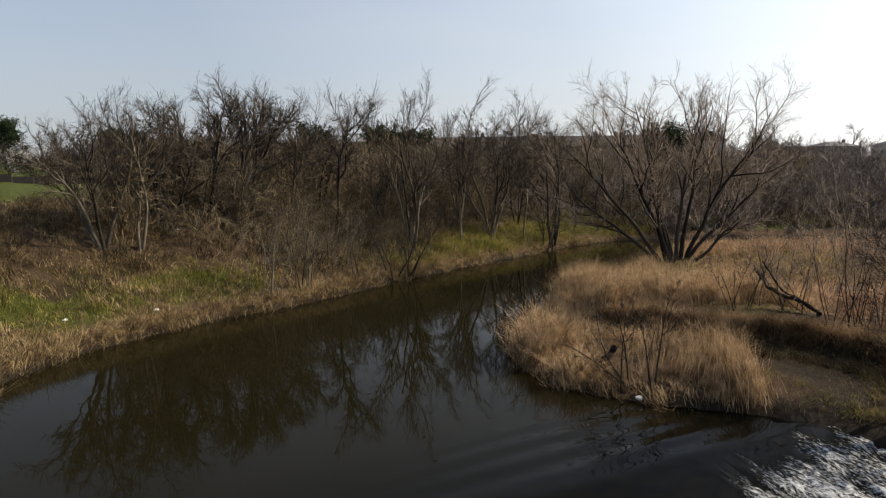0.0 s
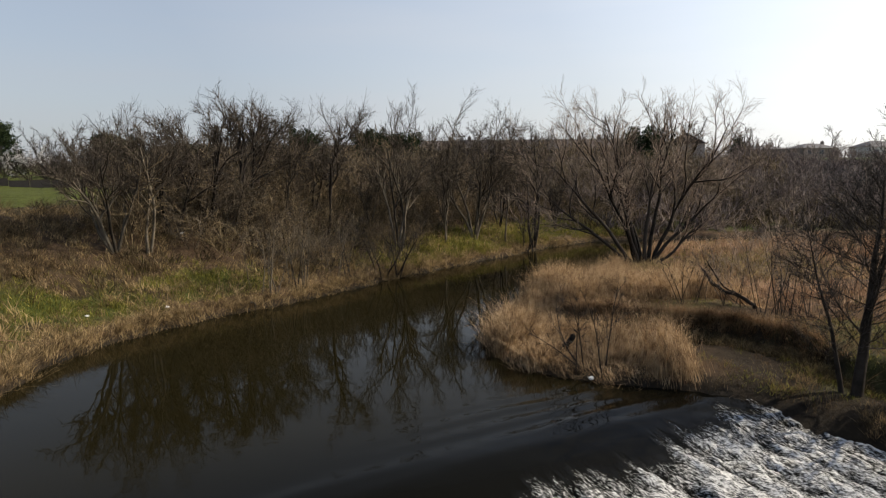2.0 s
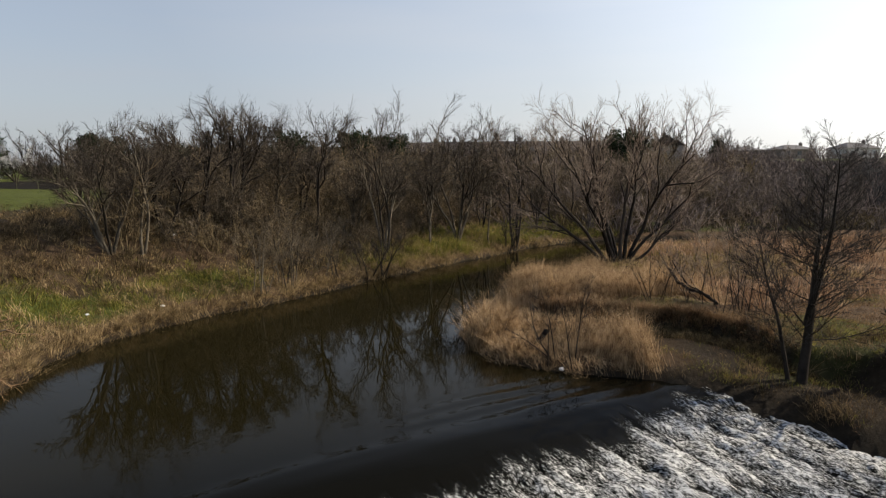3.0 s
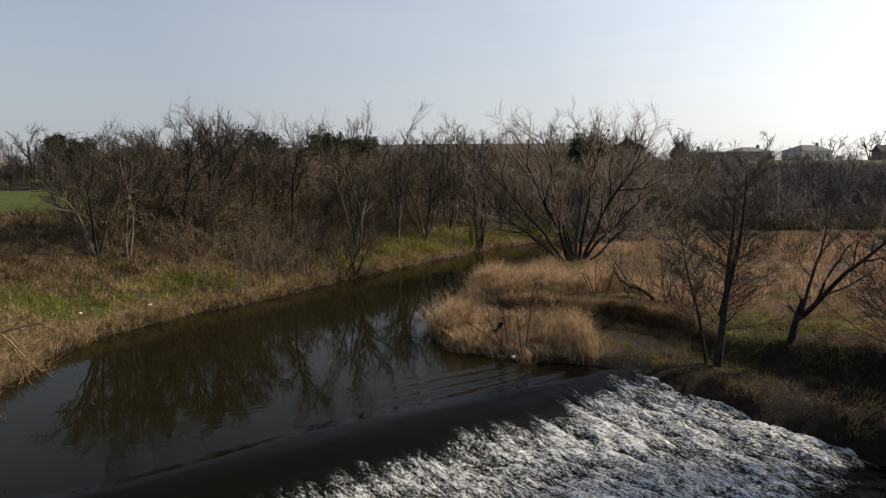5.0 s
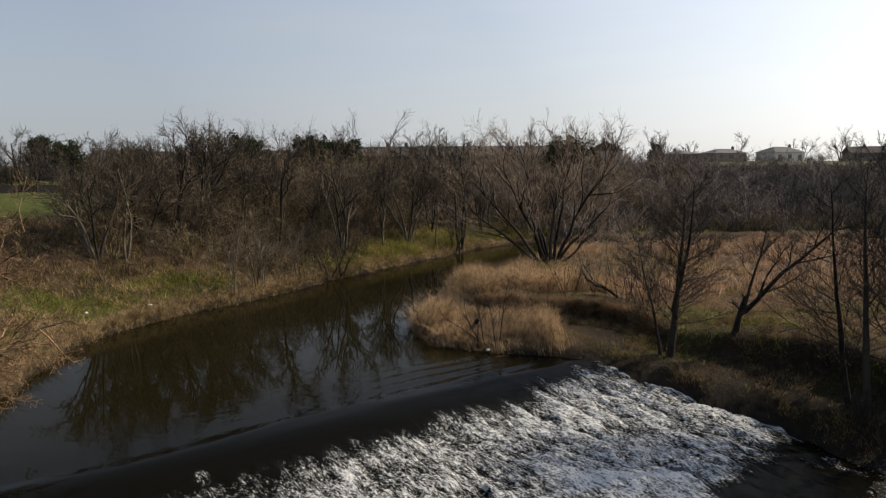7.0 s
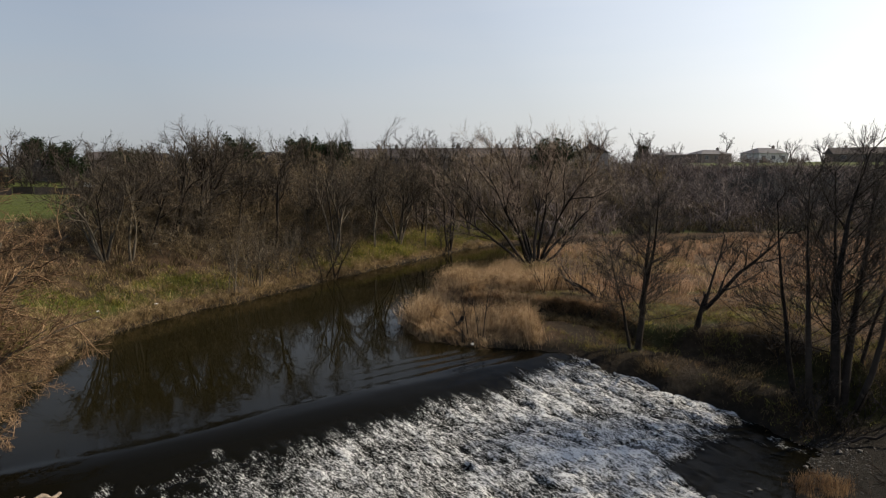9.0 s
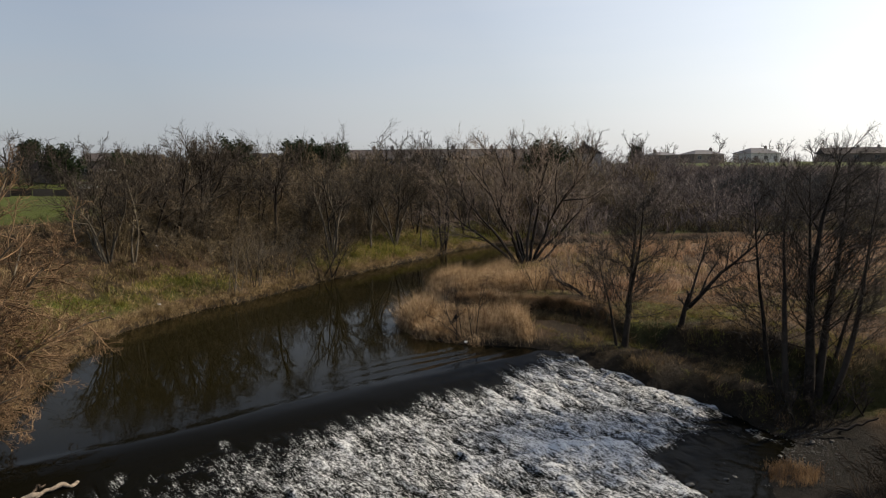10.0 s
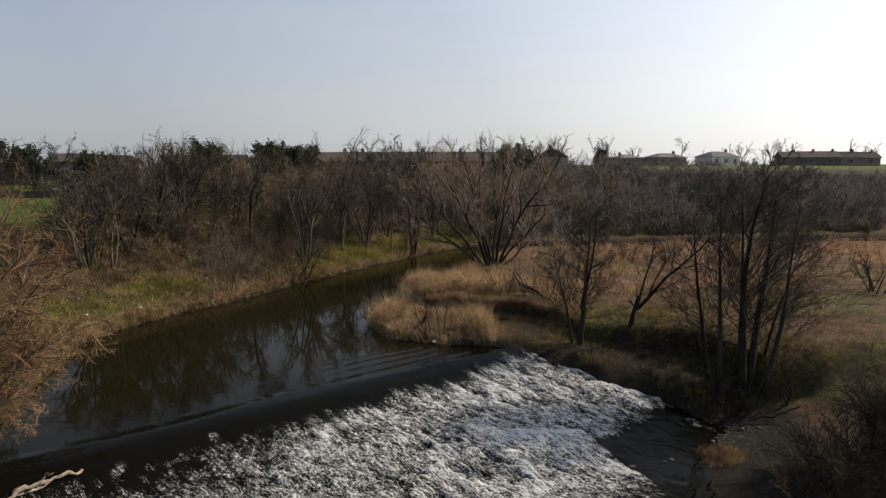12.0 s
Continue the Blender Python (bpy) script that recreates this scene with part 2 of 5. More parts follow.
# slate of the far bungalows, lightened so the colour carries aerial haze
ROOF_SLATE = plain("slate_roof", (0.1, 0.098, 0.1), (0.19, 0.18, 0.18), 1.5, 0.9)
RENDER_PALE = plain("pale_render", (0.42, 0.4, 0.37), (0.62, 0.6, 0.56), 0.8, 0.9)
RENDER_BROWN = plain("brown_render", (0.15, 0.125, 0.105), (0.26, 0.215, 0.18), 0.8, 0.9)
WHITE_PAINT = plain("white_paint", (0.6, 0.6, 0.58), (0.78, 0.78, 0.76), 3.0, 0.5)
FRAME_PAINT = plain("dull_frame_paint", (0.2, 0.19, 0.18), (0.34, 0.32, 0.3), 3.0, 0.6)
GLASS_DARK = plain("window_glass", (0.02, 0.022, 0.025), (0.04, 0.045, 0.05), 2.0, 0.06)
STONE = plain("river_stone", (0.012, 0.0105, 0.009), (0.055, 0.05, 0.043), 6.0, 0.55, per="island")
DRIFTWOOD = plain("driftwood", (0.07, 0.05, 0.036), (0.36, 0.29, 0.22), 9.0, 0.8, bump=0.03)
FENCE_WOOD = plain("fence_wood", (0.05, 0.04, 0.03), (0.13, 0.1, 0.08), 4.0, 0.85)

# ---- builders ----
def raw_mesh(name, verts, faces, material, soft=False):
    """A mesh from vertex and face arrays; faces is one array of triangles or quads, or a list of such arrays."""
    faces = faces if isinstance(faces, list) else [faces]
    mesh = bpy.data.meshes.new(name)
    verts = np.asarray(verts, np.float32).reshape(-1, 3)
    idx = np.concatenate([np.asarray(f, np.int32).ravel() for f in faces])
    sizes = np.concatenate([np.full(len(f), np.shape(f)[1], np.int32) for f in faces])
    mesh.vertices.add(len(verts))
    mesh.vertices.foreach_set("co", verts.ravel())
    mesh.loops.add(len(idx))
    mesh.loops.foreach_set("vertex_index", idx)
    mesh.polygons.add(len(sizes))
    mesh.polygons.foreach_set("loop_start", np.concatenate(([0], np.cumsum(sizes)[:-1])).astype(np.int32))
    if soft:
        mesh.polygons.foreach_set("use_smooth", np.ones(len(sizes), bool))
    mesh.update(calc_edges=True)
    mesh.materials.append(material)
    return mesh


def piece(name, verts, faces, material, parent=None, label="", soft=False):
    ob = new(name, raw_mesh(name, verts, faces, material, soft))
    ob.parent = parent
    return tagged(ob, label)


def part(name, bm, material, parent, label=""):
    mesh = bpy.data.meshes.new(name)
    bm.to_mesh(mesh)
    bm.free()
    mesh.materials.append(material)
    ob = new(name, mesh)
    ob.parent = parent
    return tagged(ob, label)


def value_noise(x, y, seed=0):
    ix, iy = np.floor(x).astype(np.int64), np.floor(y).astype(np.int64)
    fx, fy = x - ix, y - iy
    fx, fy = fx * fx * (3 - 2 * fx), fy * fy * (3 - 2 * fy)

    def lattice(a, b):
        h = (a * 374761393 + b * 668265263 + seed * 974634777) & 0xFFFFFFFF
        h = ((h ^ (h >> 13)) * 1274126177) & 0xFFFFFFFF
        return ((h ^ (h >> 16)) & 0xFFFF) / 65535.0
    top = lattice(ix, iy) * (1 - fx) + lattice(ix + 1, iy) * fx
    low = lattice(ix, iy + 1) * (1 - fx) + lattice(ix + 1, iy + 1) * fx
    return top * (1 - fy) + low * fy


def layered(x, y, seed=0, octaves=4):
    total, amp, norm = 0.0, 1.0, 0.0
    for o in range(octaves):
        total = total + amp * value_noise(x * 2 ** o, y * 2 ** o, seed + o)
        norm += amp
        amp *= 0.55
    return total / norm


def unit(v):
    return v / np.maximum(np.linalg.norm(v, axis=-1, keepdims=True), 1e-9)


def grow(rng, stems, levels):
    """Limbs, level by level. stems: rows of start, direction, length and radius. Gives for each level the points and radii of its limbs."""
    S = np.array([s[0] for s in stems], float)
    D = unit(np.array([s[1] for s in stems], float))
    L = np.array([s[2] for s in stems], float)
    R = np.array([s[3] for s in stems], float)
    out = []
    for lv in levels:
        k, n = lv["k"], len(S)
        P = np.empty((n, k, 3))
        P[:, 0] = S
        d = D.copy()
        for i in range(1, k):
            d = unit(d + lv["wander"] * rng.normal(size=(n, 3)) + np.array((*lv.get("pull", (0, 0)), lv["up"])))
            P[:, i] = P[:, i - 1] + d * (L / (k - 1))[:, None]
        rad = np.maximum(R[:, None] * np.linspace(1, lv.get("taper", 0.35), k), lv.get("least", 0.004))
        out.append((P, rad, lv["sides"]))
        c = lv.get("kids", 0)
        if not c:
            break
        idx = np.repeat(np.arange(n), c)
        slot = np.tile(np.arange(c), n)
        t0, t1 = lv["span"]
        t = t0 + (t1 - t0) * (slot + rng.random(len(idx))) / c
        pos = np.minimum(t * (k - 1), k - 1.001)
        i = pos.astype(int)
        f = (pos - i)[:, None]
        S = P[idx, i] * (1 - f) + P[idx, i + 1] * f
        along = unit(P[idx, i + 1] - P[idx, i])
        side = unit(np.cross(along, rng.normal(size=(len(idx), 3))))
        a = np.radians(lv["angle"] + lv.get("spread", 12) * rng.normal(size=len(idx)))[:, None]
        D = unit(along * np.cos(a) + side * np.sin(a))
        L = L[idx] * lv["ratio"] * (1.15 - lv.get("fall", 0.6) * t) * rng.uniform(0.65, 1.25, len(idx))
        R = np.minimum(rad[idx, i] * 0.75, R[idx] * lv["thin"])
    return out


def tubes(limbs):
    """Verts and faces of the tubes round the limbs of some levels."""
    V, F, base = [], [], 0
    for P, rad, m in limbs:
        n, k, _ = P.shape
        T = unit(np.gradient(P, axis=1))
        ref = np.where(np.abs(T[..., 2:3]) > 0.9, np.array((1.0, 0, 0)), np.array((0, 0, 1.0)))
        A = unit(np.cross(T, ref))
        B = np.cross(T, A)
        ang = np.arange(m) * 2 * np.pi / m
        ring = P[:, :, None] + rad[:, :, None, None] * (A[:, :, None] * np.cos(ang)[:, None] + B[:, :, None] * np.sin(ang)[:, None])
        V.append(ring.reshape(-1, 3))
        q = np.arange(n * k * m).reshape(n, k, m) + base
        nxt = np.roll(q, -1, axis=2)
        F.append(np.stack((q[:, :-1], nxt[:, :-1], nxt[:, 1:], q[:, 1:]), -1).reshape(-1, 4))
        base += n * k * m
    return np.concatenate(V), np.concatenate(F)


def blades(rng, pts, height, width, lean=0.35, bend=0.4, wind=(0, 0)):
    """Tapered bent blades, three triangles each, standing on pts."""
    n = len(pts)
    az = rng.uniform(0, 2 * np.pi, n)
    side = np.stack((np.cos(az), np.sin(az), np.zeros(n)), -1) * (np.broadcast_to(width, n) / 2)[:, None]
    az2 = rng.uniform(0, 2 * np.pi, n)
    tilt = np.abs(rng.normal(0, lean, n))
    go = np.stack((np.cos(az2) * tilt + wind[0], np.sin(az2) * tilt + wind[1], np.ones(n)), -1)
    h = np.broadcast_to(height, n)[:, None]
    mid = pts + go * h * 0.55
    drop = np.stack((np.cos(az2), np.sin(az2), -0.5 * np.ones(n)), -1) * (bend * rng.random(n))[:, None]
    tip = mid + (go + drop) * h * 0.45
    V = np.stack((pts - side, pts + side, mid - side * 0.8, mid + side * 0.8, tip), 1).reshape(-1, 3)
    q = (np.arange(n) * 5)[:, None]
    F = np.concatenate((q + np.array((0, 1, 3)), q + np.array((0, 3, 2)), q + np.array((2, 3, 4))))
    return V, F


def leaf_cards(rng, pts, size):
    """Small bent leaves scattered at pts, two triangles each."""
    n = len(pts)
    a, b = unit(rng.normal(size=(n, 3))), unit(rng.normal(size=(n, 3)))
    c = unit(np.cross(a, b))
    s = np.broadcast_to(size, n)[:, None] * rng.uniform(0.6, 1.3, (n, 1))
    V = np.stack((pts - a * s, pts + c * s * 0.5, pts + a * s, pts - c * s * 0.5 + b * s * 0.2), 1).reshape(-1, 3)
    q = (np.arange(n) * 4)[:, None]
    return V, np.concatenate((q + np.array((0, 1, 2)), q + np.array((0, 2, 3))))


def box_mesh(bm, x0, x1, y0, y1, z0, z1):
    v = [bm.verts.new(c) for c in ((x0, y0, z0), (x1, y0, z0), (x1, y1, z0), (x0, y1, z0), (x0, y0, z1), (x1, y0, z1), (x1, y1, z1), (x0, y1, z1))]
    for f in ((3, 2, 1, 0), (4, 5, 6, 7), (0, 1, 5, 4), (1, 2, 6, 5), (2, 3, 7, 6), (3, 0, 4, 7)):
        bm.faces.new([v[i] for i in f])
    return bm


# ---- the lie of the land ----
LEFT = [(-10.5, -400), (-10.5, -10), (-11.0, 0), (-11.8, 8.8), (-12.4, 13), (-13.0, 18), (-12.7, 20.2), (-11.6, 22.9), (-10.0, 25.6), (-8.6, 27.2),
        (-7.4, 29), (-5.8, 31.5), (-3.4, 35.1), (-0.4, 40.2), (3.4, 44.9), (6.2, 48.7), (8.8, 52.4), (12.2, 55.8), (15.4, 57.3), (22, 58.6), (32, 59.5), (60, 60), (500, 90)]
RIGHT = [(11, -400), (11, -20), (11.3, 0), (12.0, 3), (13.0, 5.3), (14.6, 7.0), (15.6, 8.4), (14.6, 10.2), (13.6, 11.2), (11.9, 12.6), (10.6, 14.0), (9.4, 14.8), (8.0, 15.3),
         (6.8, 15.8), (4.7, 16.5), (3.1, 17.4), (2.4, 19.2), (1.9, 20.8), (2.1, 23.2), (3.0, 26), (4.4, 28.6), (6.2, 31.2), (8.4, 33.4), (10.0, 36.6), (11.0, 40), (12.4, 44), (15.2, 48), (22, 51.6), (32, 53), (60, 53.5), (500, 80)]
CREST_A, CREST_B = np.array((8.2, 15.2)), np.array((-9.6, 3.8))
ALONG = (CREST_B - CREST_A) / np.linalg.norm(CREST_B - CREST_A)
FLOW = np.array((-ALONG[1], ALONG[0]))


def smooth(a, b, v):
    u = np.clip((v - a) / (b - a), 0, 1)
    return u * u * (3 - 2 * u)


def line_dist(x, y, line):
    best = np.full(np.shape(x), 1e9)
    for (ax, ay), (bx, by) in zip(line[:-1], line[1:]):
        dx, dy = bx - ax, by - ay
        u = np.clip(((x - ax) * dx + (y - ay) * dy) / (dx * dx + dy * dy), 0, 1)
        best = np.minimum(best, np.hypot(x - ax - u * dx, y - ay - u * dy))
    return best


def in_river(x, y):
    ring = LEFT + RIGHT[::-1]
    inside = np.zeros(np.shape(x), bool)
    for (ax, ay), (bx, by) in zip(ring, ring[1:] + ring[:1]):
        if ay != by:
            inside ^= ((ay > y) != (by > y)) & (x < (bx - ax) * (y - ay) / (by - ay) + ax)
    return inside


def water_level(x, y):
    """Still pool above the crest, steep smooth face, long rough apron, lower pool."""
    s = (x - CREST_A[0]) * FLOW[0] + (y - CREST_A[1]) * FLOW[1]
    drop = -0.6 * smooth(-0.5, 2.4, s) - 1.25 * np.clip((s - 1.6) / 7.4, 0, 1) ** 1.15
    return np.where(y > 22, 0.0, drop)


def rough(x, y):
    return (np.sin(0.9 * x + 1.3 * np.sin(0.6 * y)) * np.sin(0.8 * y + 1.1 * np.sin(0.5 * x)) * 0.5 + 0.3 * np.sin(2.3 * x + 0.9 * y + 1) * np.sin(1.9 * y - 0.8 * x)
            + 0.2 * np.sin(5.1 * x - 3.0 * y) * np.sin(4.3 * y + 2.2 * x))


def bank_dist(x, y):
    """How far a place lies from the ragged left and right bank; below nought in the water."""
    dl, dr = line_dist(x, y, LEFT), line_dist(x, y, RIGHT)
    ragged = 0.8 * (layered(x * 0.9, y * 0.9, 71, 3) - 0.5) + 0.1
    shore = np.where(in_river(x, y), -1.0, 1.0) * np.minimum(dl, dr) + ragged
    return np.where(dl < dr, shore, dl + ragged + 1), np.where(dl < dr, dr + ragged + 1, shore)


def dry(x, y):
    return np.minimum(*bank_dist(x, y)) > 0


def behind_step(x, y):
    """How far a place lies behind the foot of the low step that runs from the scarp to the reed bed."""
    return y - np.interp(x, (4.2, 6, 8, 9.5, 11, 12.3, 12.8), (23.0, 22.1, 21.0, 20.0, 18.6, 16.8, 5.0))


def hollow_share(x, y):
    """The damp strip at the foot of the step; its shade is coloured in as mud."""
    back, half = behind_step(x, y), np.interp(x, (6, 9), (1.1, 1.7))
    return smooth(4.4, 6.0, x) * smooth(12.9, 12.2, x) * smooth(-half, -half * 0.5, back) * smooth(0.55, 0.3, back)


def ground(x, y):
    """The height of the land, and the bed of the river, at x, y."""
    x, y = np.asarray(x, float), np.asarray(y, float)
    dl, dr = bank_dist(x, y)
    wl, near_left = water_level(x, y), dl < dr
    shore = np.minimum(dl, dr)
    dl, dr, wet = np.abs(dl), np.abs(dr), shore < 0
    west = np.interp(dl, (0, 0.25, 0.8, 4, 9, 14, 20, 78, 88, 105, 130, 200, 400, 3000), (0, 0.3, 0.5, 1.5, 3.2, 4.25, 4.45, 4.5, 5.2, 6.1, 6.9, 9.0, 10, 12))
    north = np.interp(dl, (0, 0.25, 0.8, 6, 16, 40, 80, 110, 140, 200, 400, 3000), (0, 0.3, 0.5, 0.9, 2.2, 5.0, 7.7, 8.8, 9.6, 9.9, 10.4, 12))
    reedy = np.interp(dr, (0, 0.3, 1.0, 3.0, 8, 30, 80, 300, 3000), (0, 0.22, 0.36, 0.5, 0.7, 0.8, 1.2, 5, 12))
    ledge = np.interp(dr, (0, 0.4, 2.4, 2.7, 3.2, 5, 30, 80, 300, 3000), (0, 0.2, 0.36, 0.46, 1.05, 1.15, 0.95, 1.3, 5, 12))
    bank = np.interp(dr, (0, 0.35, 0.9, 2.7, 2.9, 3.4, 5, 30, 80, 300, 3000), (0, 0.5, 1.05, 1.45, 1.65, 2.6, 2.8, 2.7, 3.0, 6, 12))
    bar = np.interp(dr, (0, 1.5, 4, 6, 8, 30, 80, 300, 3000), (0, 0.2, 0.7, 1.5, 2.6, 2.75, 3.0, 6, 12))
    low = smooth(0.1, 1.7, -wl)
    lower = bank + (bar - bank) * smooth(10.5, 9.0, y) * smooth(-6, 1, y)
    back, near_ledge = behind_step(x, y), smooth(22, 19, y) * smooth(7.5, 9.5, x)
    step = smooth(0.0, 0.45, back)
    east = reedy + (ledge - reedy) * near_ledge * step - 0.2 * hollow_share(x, y)
    east = east + (1 - near_ledge) * 0.5 * step * smooth(4.2, 5.5, x) * smooth(14, 12, x) * smooth(10, 3, back)
    right = east + (lower - east) * low
    left = west + (north - west) * smooth(8, 45, x - 0.35 * (y - 60)) - wl * smooth(2, 12, dl) * (y < 22)
    left = left + smooth(90, 112, y) * (0.55 + 0.85 * smooth(75, 50, x) * smooth(-45, -28, x))
    h = wl + np.where(near_left, left, right)
    d = np.abs(shore)
    h = h + rough(x, y) * (0.12 + 0.12 * smooth(2, 14, d)) * smooth(0.2, 2.0, d)
    return np.where(wet, wl - 0.12 - 0.7 * smooth(0, 3, d), h)


def green_share(x, y):
    """How much living grass covers the ground."""
    dl, dr = bank_dist(x, y)
    left = smooth(0.6, 2.0, dl) * smooth(7.0, 3.0, dl) * (0.1 + 0.9 * smooth(0.42, 0.57, layered(x * 0.45, y * 0.45, 5))) * (1 - 0.75 * smooth(-10, -7.5, x) * smooth(0.5, -2, x))
    field = smooth(17, 21, dl) * smooth(-12, -17, x + 0.25 * (y - 30))
    hill = smooth(84, 90, dl) * smooth(40, 90, x)
    meadow = (0.03 + 0.45 * smooth(0.46, 0.57, layered(x * 0.13, y * 0.36, 9))) * smooth(0.5, 2.5, dr) * smooth(24, 17, y - 0.3 * x)
    return np.where(dl < dr, np.maximum(np.maximum(left, field), hill), meadow)


def straw_share(x, y):
    dl, dr = bank_dist(x, y)
    left = 0.9 * smooth(0.1, 0.4, dl) * smooth(2.6, 1.0, dl) + 0.45 * smooth(2, 5, dl) * smooth(14, 9, dl)
    reedy = smooth(0.3, 1.5, dr) * (0.85 + 0.15 * smooth(17, 24, y - 0.15 * x))
    reedy = reedy * (1 - 0.75 * smooth(8, 9.5, x) * smooth(6.5, 4.5, dr) * smooth(8, 9.5, y) * smooth(23, 21, y))
    return np.where(dl < dr, left, reedy)


def scarp_share(x, y):
    """The bare cut face behind the low ledge of the right bank."""
    dl, dr = bank_dist(x, y)
    return smooth(2.2, 2.5, dr) * smooth(3.8, 3.4, dr) * smooth(21, 19.5, y) * smooth(7.5, 9, x) * smooth(7.5, 9.5, y) * (dr < dl)


def damp_shade_share(x, y):
    """The damp hollow between the reed stands and the wet ledge beside the weir, their shade painted in."""
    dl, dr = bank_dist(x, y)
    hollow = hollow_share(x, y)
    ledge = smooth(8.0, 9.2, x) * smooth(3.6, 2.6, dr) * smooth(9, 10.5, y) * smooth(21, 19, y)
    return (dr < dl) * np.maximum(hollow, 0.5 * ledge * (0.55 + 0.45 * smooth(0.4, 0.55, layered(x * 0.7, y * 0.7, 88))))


def mud_shade_share(x, y):
    dl, dr = bank_dist(x, y)
    wl = water_level(x, y)
    bar = smooth(4.2, 2.6, dr) * smooth(-0.8, -1.6, wl) * smooth(10.2, 8.6, y) * (dr < dl)
    # real mud at the shore and bar, plus painted shade in hollow and ledge
    return np.clip(np.maximum.reduce((smooth(0.16, 0.02, np.minimum(dl, dr)), bar, 0.25 * scarp_share(x, y), damp_shade_share(x, y), ~dry(x, y) * 1.0)), 0, 1)


def axis(fine_from, fine_to, step, far):
    core = list(np.arange(fine_from, fine_to + 0.01, step))
    for sign in (1, -1):
        v, s = (fine_to, step) if sign > 0 else (fine_from, step)
        grown = []
        while abs(v) < far:
            s *= 1.16
            v += sign * s
            grown.append(v)
        core = core + grown if sign > 0 else grown[::-1] + core
    return np.array(core)


def build_ground():
    xs, ys = axis(-24, 26, 0.34, 2400), axis(0, 58, 0.34, 2400)
    X, Y = np.meshgrid(xs, ys)
    x, y = X.ravel(), Y.ravel()
    q = np.arange(len(x)).reshape(X.shape)
    ob = piece("ground", np.stack((x, y, ground(x, y)), -1), np.stack((q[:-1, :-1], q[:-1, 1:], q[1:, 1:], q[1:, :-1]), -1).reshape(-1, 4), GROUND, soft=True)
    zone = np.stack((green_share(x, y), straw_share(x, y), mud_shade_share(x, y), np.ones(len(x))), -1).astype(np.float32)
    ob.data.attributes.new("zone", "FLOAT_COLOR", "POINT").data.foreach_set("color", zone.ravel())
    return tagged(ob, "grassy river valley ground with brown scrub slopes and mud", "ground", kind="structure")


def build_water():
    a, b = CREST_A - ALONG * 3 - FLOW * 4.0, CREST_B + ALONG * 3 - FLOW * 4.0
    ring = [(*a, 0), (*b, 0), (-30, 5, 0), (-30, 75, 0), (520, 115, 0), (520, 40, 0), (40, 30, 0)]
    tagged(piece("river", ring, np.array([list(range(7))])[:, ::-1], POOL), "slow dark brown river pool reflecting the sky and trees", "river", kind="structure")
    a, b = CREST_A - ALONG * 12 + FLOW * 9.3, CREST_B + ALONG * 14 + FLOW * 9.3
    ring = [(*a, -1.86), (*b, -1.86), (-34, -400, -1.86), (34, -400, -1.86)]
    tagged(piece("lower_river", ring, np.array([list(range(4))])[:, ::-1], POOL), "dark shallow river water below the weir", "river", kind="structure")


